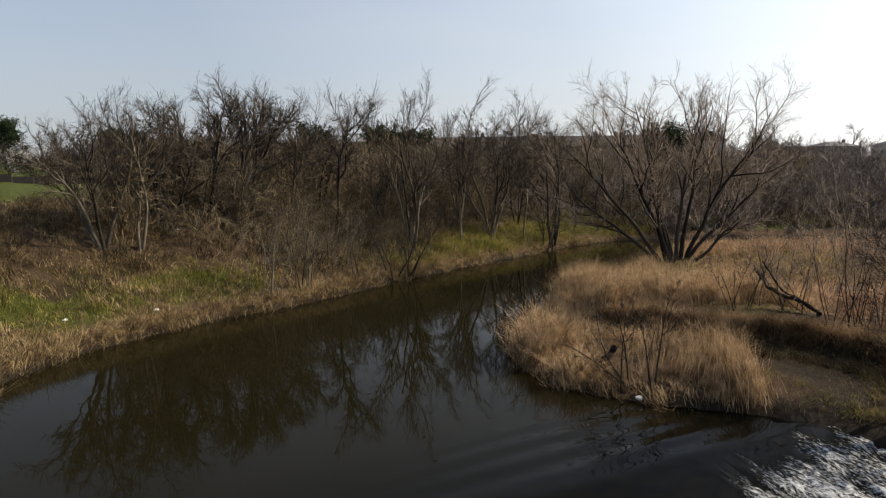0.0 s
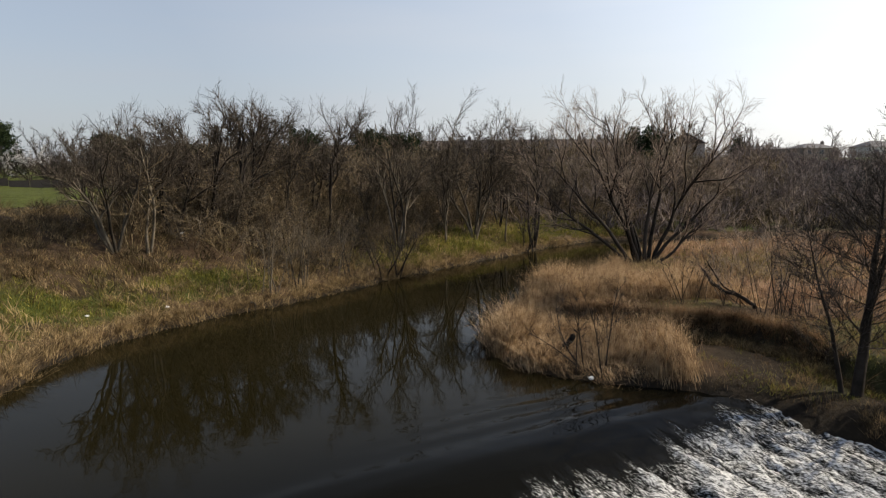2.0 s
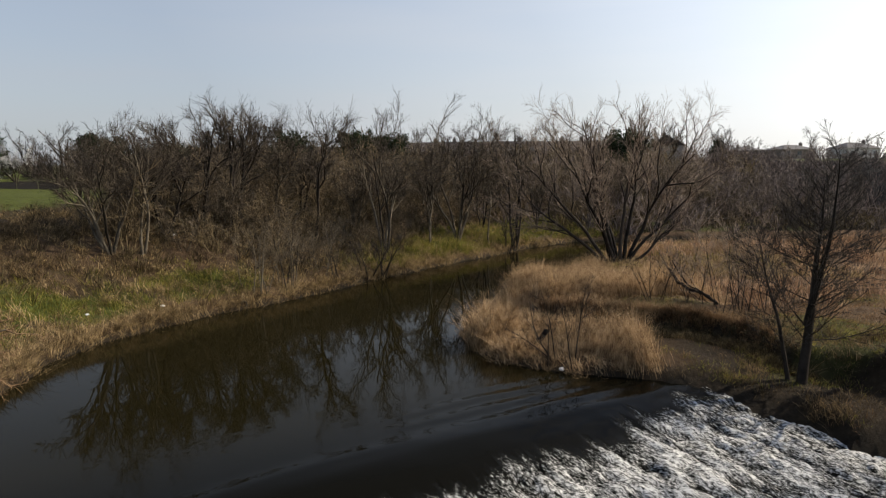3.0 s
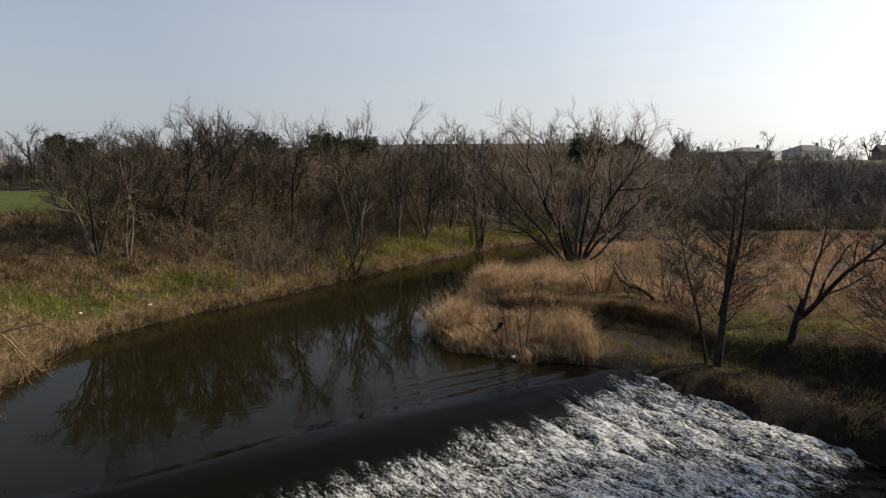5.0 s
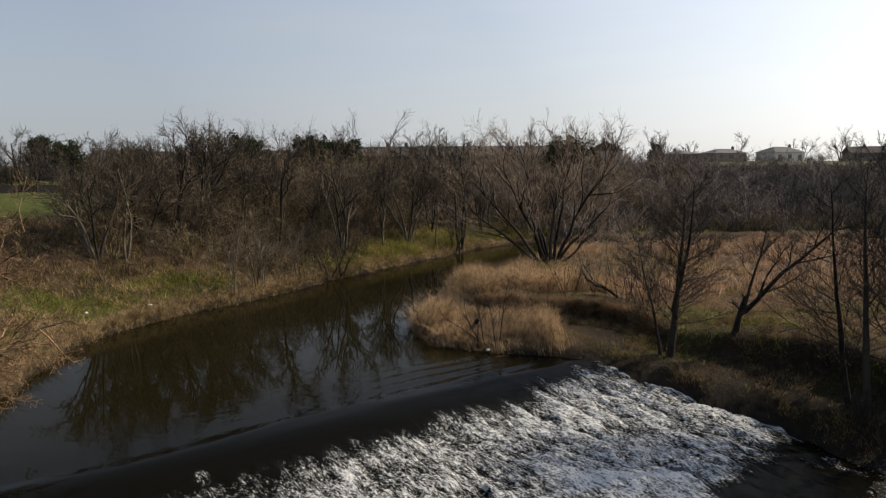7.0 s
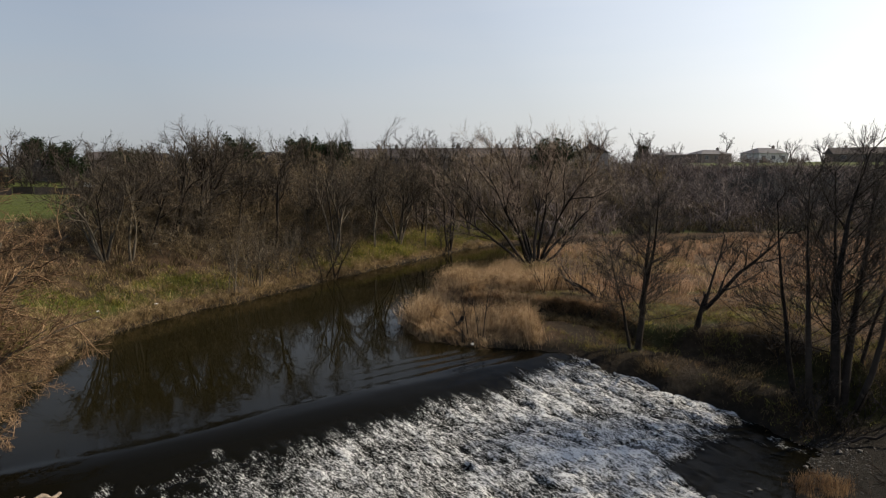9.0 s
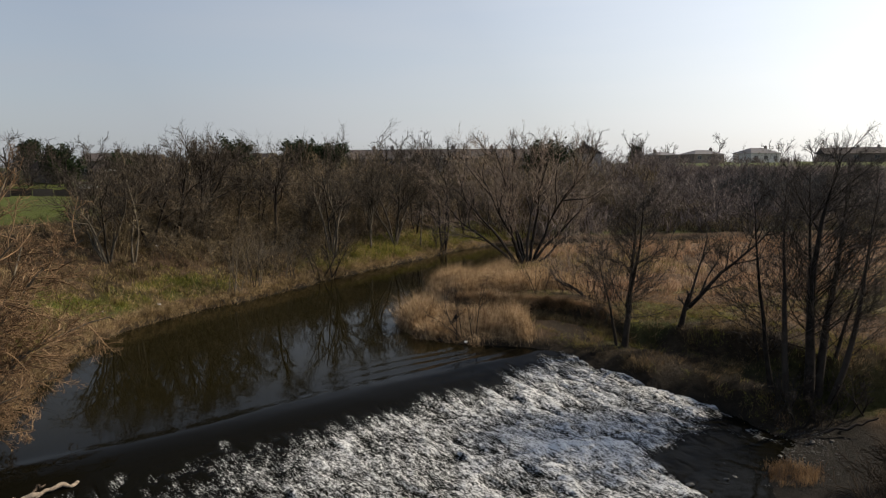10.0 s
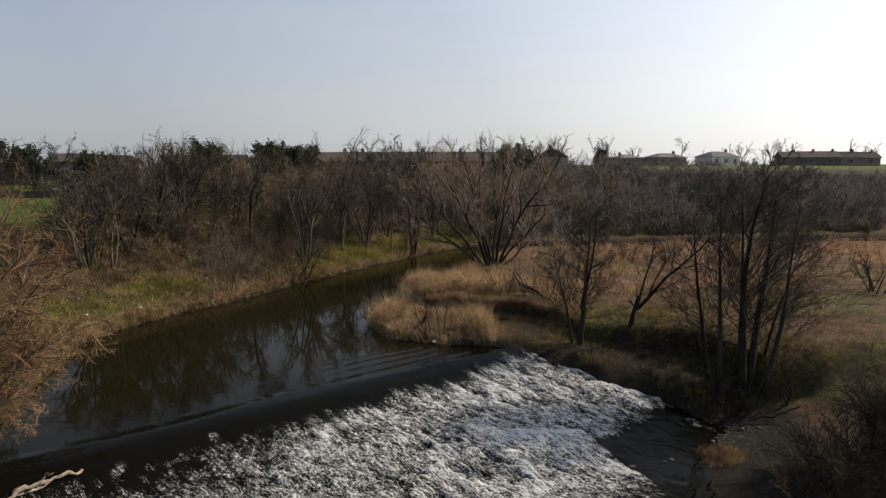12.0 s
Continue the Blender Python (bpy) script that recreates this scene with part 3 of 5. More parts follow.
def build_cascade():
    """The sheet of water over the weir: smooth on the face, broken and foaming on the apron."""
    length = np.linalg.norm(CREST_B - CREST_A)
    A, S = np.meshgrid(np.arange(-7.5, length + 7.5, 0.09), np.concatenate((np.arange(-4.0, 0.4, 0.1), np.arange(0.4, 12.5, 0.08))))
    a, s = A.ravel(), S.ravel()
    x, y = CREST_A[0] + ALONG[0] * a + FLOW[0] * s, CREST_A[1] + ALONG[1] * a + FLOW[1] * s
    start = np.interp(a, (-1, 1, 3, 8, 16), (0.5, 0.7, 1.0, 1.1, 0.9)) + 1.3 * (layered(a * 0.8, a * 0, 31) - 0.5) + 1.2 * (layered(a * 3.0, a * 0, 33) - 0.5)
    wild = smooth(start - 0.3, start + 0.9 + 1.6 * smooth(8, 15, a), s) * smooth(12.3, 9, s)
    slant = a + 0.22 * s
    streak = layered(slant * 2.6, s * 1.1, 3)
    ridge = 1 - np.abs(2 * layered(slant * 3.6, s * 1.3, 19, 5) - 1) * 2.2
    lumps = layered(slant * 6.0, s * 3.4, 11, 3)
    big = layered(a * 0.5, s * 0.35, 23)
    limit = np.where(a < 2.9, 7.35, 7.35 + 3.4 * (a - 2.9)) + 1.5 * (layered(a * 1.8, s * 1.2, 47) - 0.5)
    still = smooth(limit - 0.5, limit + 0.4, s) * (1 - 0.5 * smooth(0.55, 0.75, layered(slant * 1.1, s * 0.7, 49)))
    z = water_level(x, y) + wild * (1 - 0.75 * still) * (0.24 * (streak - 0.5) + 0.1 * np.clip(ridge, -0.6, 1) + 0.06 * (lumps - 0.5)) + 0.03 * (layered(a * 0.8, s * 1.5, 40) - 0.5) * smooth(-0.3, 0.3, s)
    sparse = 0.2 * smooth(0.5, 1.3, s) * smooth(3.2, 2.0, s) * smooth(7, 10, a) * smooth(0.45, 0.62, layered(a * 4.0, s * 3.0, 57))
    foam = np.clip(sparse + wild * (0.06 + 0.42 * streak + 0.3 * ridge + 0.36 * lumps + 0.45 * (big - 0.5)) * (1.04 - 0.3 * smooth(8, 15, a)) * (1 - 0.93 * still), 0, 1)
    lines = np.sin(s * 8.5 + 2.2 * layered(a * 0.5, s * 0.4, 44) + 0.35 * a) * smooth(-3.8, -2.0, s) * smooth(0.8, -0.4, s) * smooth(11, 4, a)
    z = z + 0.011 * lines + 0.02 * np.exp(-((s + 0.75 + 0.15 * np.sin(a * 0.7)) / 0.32) ** 2) * (0.6 + 0.8 * layered(a * 0.6, a * 0, 52))
    wave = np.exp(-((s - 5.5 + 0.5 * (a - 5.8)) / 0.28) ** 2) * smooth(2.4, 3.4, a) * smooth(7.0, 5.6, a)
    z, foam = z + 0.12 * wave * (1 - still), np.clip(foam + 0.4 * wave * (1 - still), 0, 1)
    spout = np.exp(-((a - 15.0) / 0.16) ** 2 - ((s - 0.75) / 0.3) ** 2) + np.exp(-((a - 18.0) / 0.14) ** 2 - ((s - 0.95) / 0.25) ** 2)
    z, foam = z + 0.05 * spout * lumps, np.clip(foam + 0.8 * spout * lumps, 0, 1)
    q = np.arange(len(a)).reshape(A.shape)
    ob = piece("weir_cascade", np.stack((x, y, z), -1), np.stack((q[:-1, :-1], q[1:, :-1], q[1:, 1:], q[:-1, 1:]), -1).reshape(-1, 4), CASCADE, soft=True)
    ob.data.attributes.new("foam", "FLOAT", "POINT").data.foreach_set("value", foam.astype(np.float32))
    ob.data.attributes.new("run", "FLOAT_VECTOR", "POINT").data.foreach_set("vector", np.stack((slant, s, 0 * s), -1).astype(np.float32).ravel())
    tagged(ob, "white foaming water running over a sloping weir", "weir", kind="structure")


build_ground()
build_water()
build_cascade()


# ---- trees ----
def z_at(x, y):
    return float(ground(x, y))


def bare_tree(name, label, spot, stems, levels, bark, twig, seed, group="", split=2, category="tree"):
    """A leafless tree: trunk and limbs in one part, finer branches and twigs in another."""
    x, y = spot
    rng = np.random.default_rng(seed)
    limbs = grow(rng, stems, levels)
    root = tagged(new(name), label, category, group)
    root.location = (x, y, z_at(x, y) - 0.08)
    for i in range(len(stems)):
        mine = []
        for n, (P, rad, sides) in enumerate(limbs[:split]):
            c = len(P) // len(stems)
            mine.append((P[i * c:(i + 1) * c], rad[i * c:(i + 1) * c], sides))
        piece("trunk", *tubes(mine), bark, root, soft=True)
    piece("crown", *tubes(limbs[split:]), twig, root, "bare twigs")
    return root


def upright(kids=(8, 8, 6), spread=30, fine=0.0075):
    """Levels for a bank tree: long straight limbs that sweep up, with fine brush at their ends."""
    return [dict(k=8, wander=0.09, up=0.03, sides=7, kids=kids[0], span=(0.4, 1.0), angle=spread, spread=9, ratio=0.62, thin=0.55, taper=0.4, fall=0.3),
            dict(k=8, wander=0.15, up=0.05, sides=4, kids=kids[1], span=(0.3, 1.0), angle=40, spread=12, ratio=0.36, thin=0.5, taper=0.25, least=fine * 1.6, fall=0.4),
            dict(k=4, wander=0.12, up=0.08, sides=3, kids=kids[2], span=(0.2, 1.0), angle=40, spread=12, ratio=0.5, thin=0.55, least=fine * 1.1, fall=0.3),
            dict(k=2, wander=0.08, up=0.06, sides=3, least=fine * 0.9, taper=0.6)]


def stems_of(rng, n, height, radius, spread, lean=(0, 0)):
    out = []
    for i in range(n):
        az = 2 * math.pi * (i + rng.random() * 0.6) / n
        s = spread * (0.6 + 0.8 * rng.random()) if n > 1 else 0
        d = (math.cos(az) * s + lean[0], math.sin(az) * s + lean[1], 1)
        out.append(((math.cos(az) * radius * 1.2 * (n > 1), math.sin(az) * radius * 1.2 * (n > 1), 0), d, height * (0.8 + 0.2 * rng.random()) if i else height, radius * (0.7 + 0.3 * rng.random())))
    return out


# x, y, height, stems, radius, spread, lean, pale bark
BANK_TREES = [
    (-15.9, 28.9, 7.7, 6, 0.09, 0.36, (-0.12, 0), True),
    (-14.7, 30.0, 8.0, 2, 0.08, 0.08, (0.0, 0), True),
    (-14.8, 33.2, 8.0, 2, 0.10, 0.16, (0.0, 0), False),
    (-13.7, 35.9, 8.6, 3, 0.13, 0.30, (-0.03, 0), False),
    (-12.0, 37.3, 8.6, 2, 0.14, 0.26, (0.05, 0), False),
    (-10.2, 40.4, 8.6, 2, 0.09, 0.12, (0.0, 0), True),
    (-7.4, 39.6, 9.2, 1, 0.15, 0.1, (0.02, 0), False),
    (-2.9, 40.6, 10.2, 5, 0.10, 0.16, (-0.02, 0), True),
    (0.2, 45.0, 8.8, 2, 0.08, 0.10, (0.0, 0), True),
    (2.3, 48.0, 10.6, 6, 0.10, 0.26, (0.0, 0), True),
    (4.8, 48.8, 7.5, 1, 0.08, 0.1, (0.03, 0), True),
    (7.2, 50.6, 10.4, 3, 0.11, 0.14, (0.0, 0), False),
    (-16.4, 36.5, 5.6, 2, 0.08, 0.15, (0.0, 0), False),
    (-12.4, 41.0, 5.8, 2, 0.09, 0.15, (0.0, 0), True),
    (-9.2, 44.0, 6.0, 2, 0.08, 0.15, (0.0, 0), False),
    (-5.3, 43.6, 6.2, 3, 0.08, 0.2, (0.0, 0), True),
    (-3.6, 47.0, 6.0, 2, 0.08, 0.15, (0.0, 0), False),
    (0.0, 50.5, 6.2, 3, 0.08, 0.2, (0.0, 0), True),
    (4.6, 53.6, 6.4, 3, 0.09, 0.2, (0.0, 0), False),
    (10.0, 57.0, 6.4, 3, 0.09, 0.2, (0.0, 0), False),
]
for i, (x, y, h, n, r, spread, lean, pale) in enumerate(BANK_TREES):
    rng = np.random.default_rng(100 + i)
    h = h * (1.12 if h > 7 and i > 2 else 0.97)
    bare_tree("bare_tree", ("slender pale-barked" if pale else "dark-barked") + " leafless tree on the brown river bank", (x, y), stems_of(rng, n, h * 0.62, r * 1.15, spread * 0.9, lean),
              upright((9, 12, 9) if n < 3 else (5, 11, 9), 36, 0.0046), BARK_PALE if pale else BARK_DARK, TWIG_ASH, 200 + i, "bare trees along the bank")

# the broad willow at the tip of the reed bed
# where each of its limbs ends: across, along and above the foot
WILLOW = [(-7.6, -0.6, 6.6), (-6.6, 0.8, 9.6), (-4.0, -0.8, 10.6), (-1.6, 0.9, 12.0), (0.8, -0.6, 11.8), (3.2, 0.6, 11.4), (4.2, -0.3, 11.6), (5.3, 0.8, 8.6), (6.4, -1.0, 3.6), (0.5, 4.5, 8.6), (-2.4, -2.6, 7.4)]
bare_tree("willow_tree", "broad leafless willow with many spreading leaning trunks", (12.6, 38.6), [((tx * 0.09, ty * 0.1, 0), (tx * 1.2, ty, tz), 0.8 * math.hypot(tx, ty, tz), 0.1 + 0.004 * tz) for tx, ty, tz in WILLOW],
          [dict(k=12, wander=0.11, up=0.03, sides=8, kids=8, span=(0.3, 1.0), angle=30, ratio=0.5, thin=0.42, taper=0.14, fall=0.5),
           dict(k=9, wander=0.13, up=0.06, sides=4, kids=12, span=(0.2, 1), angle=38, ratio=0.3, thin=0.4, fall=0.3, taper=0.2),
           dict(k=4, wander=0.13, up=0.07, sides=3, kids=8, span=(0.15, 1), angle=38, ratio=0.55, thin=0.45, least=0.0055, fall=0.4),
           dict(k=2, wander=0.08, up=0.1, sides=3, least=0.0042, taper=0.6)], BARK_DARK, TWIG_RED, 71)


# trees on the near right bank
def fan(kids=(36, 11, 4), angle=56, ratio=0.42, pull=(0.045, 0)):
    """Levels for an alder: straight trunks and many thin limbs that rise like the ribs of a fan."""
    return [dict(k=12, wander=0.05, up=0.03, sides=8, kids=kids[0], span=(0.2, 1.0), angle=angle, ratio=ratio, thin=0.13, taper=0.1, fall=0.75, spread=10),
            dict(k=8, wander=0.07, up=0.06, pull=pull, sides=3, kids=kids[1], span=(0.2, 1), angle=34, spread=9, ratio=0.34, thin=0.5, fall=0.4, least=0.006, taper=0.3),
            dict(k=4, wander=0.09, up=0.06, pull=pull, sides=3, kids=kids[2], span=(0.2, 1), angle=34, ratio=0.5, thin=0.55, least=0.0046, fall=0.4),
            dict(k=2, wander=0.1, up=0.05, sides=3, least=0.0038, taper=0.6)]


bare_tree("alder_tree", "tall dark leafless alder with several trunks on the bank", (17.35, 9.9),
          [((0, 0, 0), (0, 0, 1), 9.6, 0.21), ((0.45, 0.1, 0), (0.08, 0.05, 1), 9.5, 0.18), ((-0.8, 0.2, 0), (-0.05, 0.1, 1), 8.7, 0.14), ((-1.2, 0.5, 0), (-0.14, 0.1, 1), 7.8, 0.12), ((0.7, -0.3, 0), (0.2, -0.1, 1), 8.4, 0.13),
           ((0.2, 0.4, 0), (0.05, 0.1, 1), 8.8, 0.14), ((0.9, 0.2, 0), (0.3, 0.05, 1), 6.6, 0.1)], fan(), BARK_DARK, TWIG_DARK, 81)
bare_tree("alder_tree", "dark leafless alder standing beside the weir", (11.9, 15.1),
          [((0, 0, 0), (0.02, 0, 1), 6.2, 0.17), ((0.05, 0, 1.9), (0.2, 0, 1), 5.2, 0.1), ((-0.3, 0.2, 0), (-0.06, 0.1, 1), 4.8, 0.08)], fan((40, 12, 4), 62, 0.42, (0, 0)), BARK_DARK, TWIG_DARK, 82)
bare_tree("leaning_tree", "broken leafless tree leaning out over the bank", (14.5, 15.0),
          [((0, 0, 0), (0.35, 0, 1), 1.6, 0.15), ((0.35, 0, 0.9), (1.0, 0, 0.95), 5.0, 0.1), ((0.3, 0, 0.9), (0.22, 0.1, 1), 3.4, 0.07), ((0.9, 0, 1.5), (0.5, 0, 1), 2.2, 0.06), ((1.2, 0, 1.7), (1.0, 0, 0.35), 2.2, 0.045)],
          [dict(k=8, wander=0.08, up=0.02, sides=7, kids=6, span=(0.4, 1), angle=40, ratio=0.36, thin=0.35, taper=0.35), dict(k=5, wander=0.12, up=0.06, sides=4, kids=6, span=(0.2, 1), angle=35, ratio=0.5, thin=0.5),
           dict(k=3, wander=0.12, up=0.06, sides=3, kids=4, span=(0.2, 1), angle=34, ratio=0.5, thin=0.5, least=0.006), dict(k=2, wander=0.1, up=0.05, sides=3, least=0.0045)], BARK_DARK, TWIG_DARK, 83)
OVERHANG = [(2.9, -0.9, 7.4), (2.3, 0.6, 5.6), (2.6, 1.2, 3.6), (2.9, -1.0, 2.0), (2.4, 1.8, 2.4), (1.5, 2.5, 5.0), (0.2, 0.2, 8.0), (-1.5, 1.0, 7.0), (1.2, 3.6, 3.2), (2.5, 0.4, 1.1), (2.0, 2.6, 1.4), (1.6, -0.6, 6.4), (2.4, 0.3, 6.6), (2.4, 0.9, 4.6), (2.3, -0.3, 3.1), (1.2, 2.0, 4.0), (1.9, 1.2, 6.0), (1.0, 1.0, 7.6)]
bare_tree("bank_tree", "leafless orange-brown twigged tree overhanging the river", (-12.2, 5.7), [((tx * 0.05, ty * 0.05, 0), (tx * 1.1, ty, tz * 1.12 + 0.3), 1.04 * math.hypot(tx, ty, tz), 0.06 + 0.004 * tz) for tx, ty, tz in OVERHANG],
          [dict(k=10, wander=0.12, up=-0.012, sides=7, kids=20, span=(0.25, 1.0), angle=48, ratio=0.25, thin=0.35, taper=0.2, fall=0.3),
           dict(k=6, wander=0.18, up=-0.01, sides=4, kids=9, span=(0.15, 1), angle=46, ratio=0.45, thin=0.5),
           dict(k=4, wander=0.2, up=0.0, sides=3, kids=5, span=(0.2, 1), angle=44, ratio=0.55, thin=0.55, least=0.006), dict(k=2, wander=0.14, up=0.0, sides=3, least=0.0045)], BARK_PALE, TWIG_ORANGE, 84, split=1)


# saplings and shrubs that stand out along the water
def sapling(label, spot, n, height, radius, spread, bark, twig, seed, lean=(0, 0), kids=(7, 5, 4)):
    rng = np.random.default_rng(seed)
    stems = [((rng.normal() * 0.3 * (n > 3), rng.normal() * 0.3 * (n > 3), 0), d, l, r) for _, d, l, r in stems_of(rng, n, height * 0.85, radius, spread, lean)]
    return bare_tree("sapling", label, spot, stems, [dict(k=8, wander=0.07, up=0.02, sides=5, kids=kids[0], span=(0.3, 1), angle=42, ratio=0.34, thin=0.5, taper=0.25),
                     dict(k=5, wander=0.12, up=0.06, sides=3, kids=kids[1], span=(0.2, 1), angle=38, ratio=0.5, thin=0.5, least=0.006), dict(k=3, wander=0.12, up=0.05, sides=3, kids=kids[2], span=(0.2, 1), angle=36, ratio=0.5, thin=0.5, least=0.005),
                     dict(k=2, wander=0.1, up=0.05, sides=3, least=0.004)], bark, twig, seed + 1, split=1, category="sapling")


sapling("slim leafless sapling at the edge of the reeds", (4.85, 16.75), 4, 3.2, 0.03, 0.2, BARK_DARK, TWIG_DARK, 400, (0, 0), (6, 4, 3))
sapling("bent dead sapling leaning over the reeds", (4.6, 17.0), 2, 3.0, 0.035, 0.2, BARK_DARK, TWIG_DARK, 402, (-0.9, 0.2), (5, 3, 3))
sapling("cluster of pale leafless saplings at the waterside", (-8.3, 28.6), 8, 4.4, 0.035, 0.22, BARK_PALE, TWIG_GREY, 404)
sapling("cluster of pale leafless saplings at the waterside", (-7.2, 30.3), 7, 4.6, 0.035, 0.2, BARK_PALE, TWIG_GREY, 406)
sapling("cluster of pale leafless saplings at the waterside", (-5.5, 33.4), 7, 4.2, 0.035, 0.2, BARK_PALE, TWIG_GREY, 408)
sapling("dark leafless shrub growing out of the river bank", (-3.2, 35.9), 8, 4.0, 0.045, 0.5, BARK_DARK, TWIG_DARK, 410, (0.1, 0))
sapling("dark leafless shrub growing out of the river bank", (6.9, 49.6), 6, 4.2, 0.06, 0.3, BARK_DARK, TWIG_DARK, 412)
sapling("slim leafless shrub on the meadow edge", (11.8, 19.8), 8, 5.0, 0.02, 0.24, BARK_DARK, TWIG_RED, 414, (0, 0), (8, 5, 3))
sapling("arching leafless shrub on the meadow edge", (11.4, 21.8), 9, 3.2, 0.02, 0.7, BARK_DARK, TWIG_RED, 416, (-0.5, 0.1), (8, 5, 3))
sapling("slim leafless shrub on the meadow edge", (13.2, 21.2), 8, 4.2, 0.02, 0.3, BARK_DARK, TWIG_RED, 418, (0, 0), (8, 5, 3))
sapling("slim leafless shrub on the meadow edge", (9.8, 22.6), 7, 2.6, 0.02, 0.4, BARK_DARK, TWIG_DARK, 419, (0, 0), (5, 3, 3))
sapling("low twisted leafless shrub on the bank top", (16.6, 12.2), 5, 2.0, 0.05, 0.6, BARK_DARK, TWIG_DARK, 420)
sapling("low twisted leafless shrub on the bank top", (19.0, 9.0), 5, 1.6, 0.05, 0.7, BARK_DARK, TWIG_DARK, 422)
sapling("dense leafless brush at the foot of the alder", (16.3, 9.6), 9, 2.2, 0.03, 0.5, BARK_DARK, TWIG_DARK, 432)
sapling("dense leafless brush at the foot of the alder", (18.5, 9.4), 9, 1.8, 0.03, 0.6, BARK_DARK, TWIG_DARK, 434)
sapling("dense leafless brush at the foot of the alder", (17.3, 8.9), 9, 1.4, 0.03, 0.7, BARK_DARK, TWIG_DARK, 436)
sapling("solitary leafless bush on the open meadow", (33.0, 20.8), 7, 3.2, 0.06, 0.55, BARK_DARK, TWIG_DARK, 424)
sapling("leafless bush in the dry reed field", (24.5, 38.0), 12, 2.6, 0.04, 0.7, BARK_DARK, TWIG_BROWN, 426)
sapling("leafless bush in the dry reed field", (28.0, 37.0), 12, 2.4, 0.04, 0.7, BARK_DARK, TWIG_BROWN, 428)
sapling("leafless bush in the dry reed field", (46.0, 44.0), 12, 2.8, 0.04, 0.7, BARK_DARK, TWIG_BROWN, 430)


# ---- scrub ----
def shrub(name, label, seed, height, width, twig, n=8, kids=(7, 7), least=0.0075, category="shrub", group=""):
    rng = np.random.default_rng(seed)
    stems = []
    for i in range(n):
        az, out_ = rng.uniform(0, 2 * math.pi), rng.uniform(0.1, 1.0) * width / height
        p = (math.cos(az) * 0.25 * width * rng.random(), math.sin(az) * 0.25 * width * rng.random(), 0)
        stems.append((p, (math.cos(az) * out_, math.sin(az) * out_, 1), height * rng.uniform(0.6, 1.0), 0.022))
    limbs = grow(rng, stems, [dict(k=5, wander=0.18, up=0.03, sides=4, kids=kids[0], span=(0.2, 1), angle=40, ratio=0.5, thin=0.6, least=0.014, fall=0.5),
                              dict(k=3, wander=0.26, up=0.02, sides=3, kids=kids[1], span=(0.15, 1), angle=42, ratio=0.55, thin=0.6, least=least, fall=0.4),
                              dict(k=2, wander=0.2, up=0.0, sides=3, least=least, taper=0.6)])
    root = tagged(new(name), label, category, group)
    piece("trunk", *tubes(limbs[:1]), twig, root)
    piece("crown", *tubes(limbs[1:]), twig, root)
    return root


def spread_copies(made, spots, sizes, rng, squash=0.0):
    """Put copies of the made things on the ground at spots; the first ones are moved there themselves."""
    for i, ((x, y), s) in enumerate(zip(spots, sizes)):
        src = made[i % len(made)]
        m = pose(x, y, z_at(x, y) - 0.05, 0, 0, rng.uniform(0, 360)) @ Matrix.Diagonal((s, s, s * (1 - squash * rng.random()), 1))
        if i < len(made):
            continue
        copy_thing(src, m)
    for src, (x, y), s in zip(made, spots, sizes):
        src.matrix_basis = pose(x, y, z_at(x, y) - 0.05) @ Matrix.Diagonal((s, s, s, 1))


def scatter(rng, n, keep, box):
    """n random places in the box, kept with the chance that keep(x, y) gives."""
    out = np.empty((0, 2))
    while len(out) < n:
        p = np.stack((rng.uniform(box[0], box[1], n * 3), rng.uniform(box[2], box[3], n * 3)), -1)
        out = np.concatenate((out, p[rng.random(len(p)) < keep(p[:, 0], p[:, 1])]))
    return out[:n]


def slope_share(x, y):
    dl, dr = bank_dist(x, y)
    edge = 2.6 - 1.8 * smooth(-10, -7.5, x) + 3.2 * smooth(-2.5, 1, x)
    west_end = smooth(-18.5, -15.0, x + 0.2 * (y - 29))
    return (dl < dr) * dry(x, y) * smooth(edge, edge + 2, dl) * smooth(26, 18, dl) * west_end * smooth(45, 30, x) * (0.35 + 0.65 * smooth(0.3, 0.6, layered(x * 0.2, y * 0.2, 77)))


rng = np.random.default_rng(11)
made = [shrub("scrub_bush", "tangled leafless brown scrub bush on the bank", 300 + i, 2.8, 2.6, (TWIG_BROWN, TWIG_GREY, TWIG_BROWN, TWIG_GREY)[i % 4], group="scrub bushes on the bank") for i in range(8)]
spots = scatter(rng, 240, slope_share, (-30, 45, 20, 92))
sizes = rng.uniform(0.62, 1.12, len(spots)) * (0.7 + 0.75 * smooth(2.5, 9, line_dist(spots[:, 0], spots[:, 1], LEFT)))
spread_copies(made, spots, sizes, rng)


def far_wood(name, label, spots, sizes, seed, twig):
    """Many coarse bushes joined: woods nobody could count."""
    rng = np.random.default_rng(seed)
    V, F, base = [], [], 0
    for (x, y), s in zip(spots, sizes):
        stems = [((0, 0, 0), (*(rng.normal(size=2) * 0.6), 1), s * rng.uniform(0.6, 1), 0.05) for _ in range(5)]
        limbs = grow(rng, stems, [dict(k=4, wander=0.1, up=0.04, sides=3, kids=6, span=(0.15, 1), angle=40, ratio=0.5, thin=0.6, least=0.035), dict(k=3, wander=0.16, up=0.05, sides=3, kids=6, span=(0.1, 1), angle=40, ratio=0.65, thin=0.6, least=0.024),
                                  dict(k=2, wander=0.2, up=0.05, sides=3, least=0.02, taper=0.6)])
        v, f = tubes(limbs)
        V.append(v + np.array((x, y, z_at(x, y) - 0.1)))
        F.append(f + base)
        base += len(v)
    tagged(piece(name, np.concatenate(V), np.concatenate(F), twig), label, "woodland", kind="stuff")


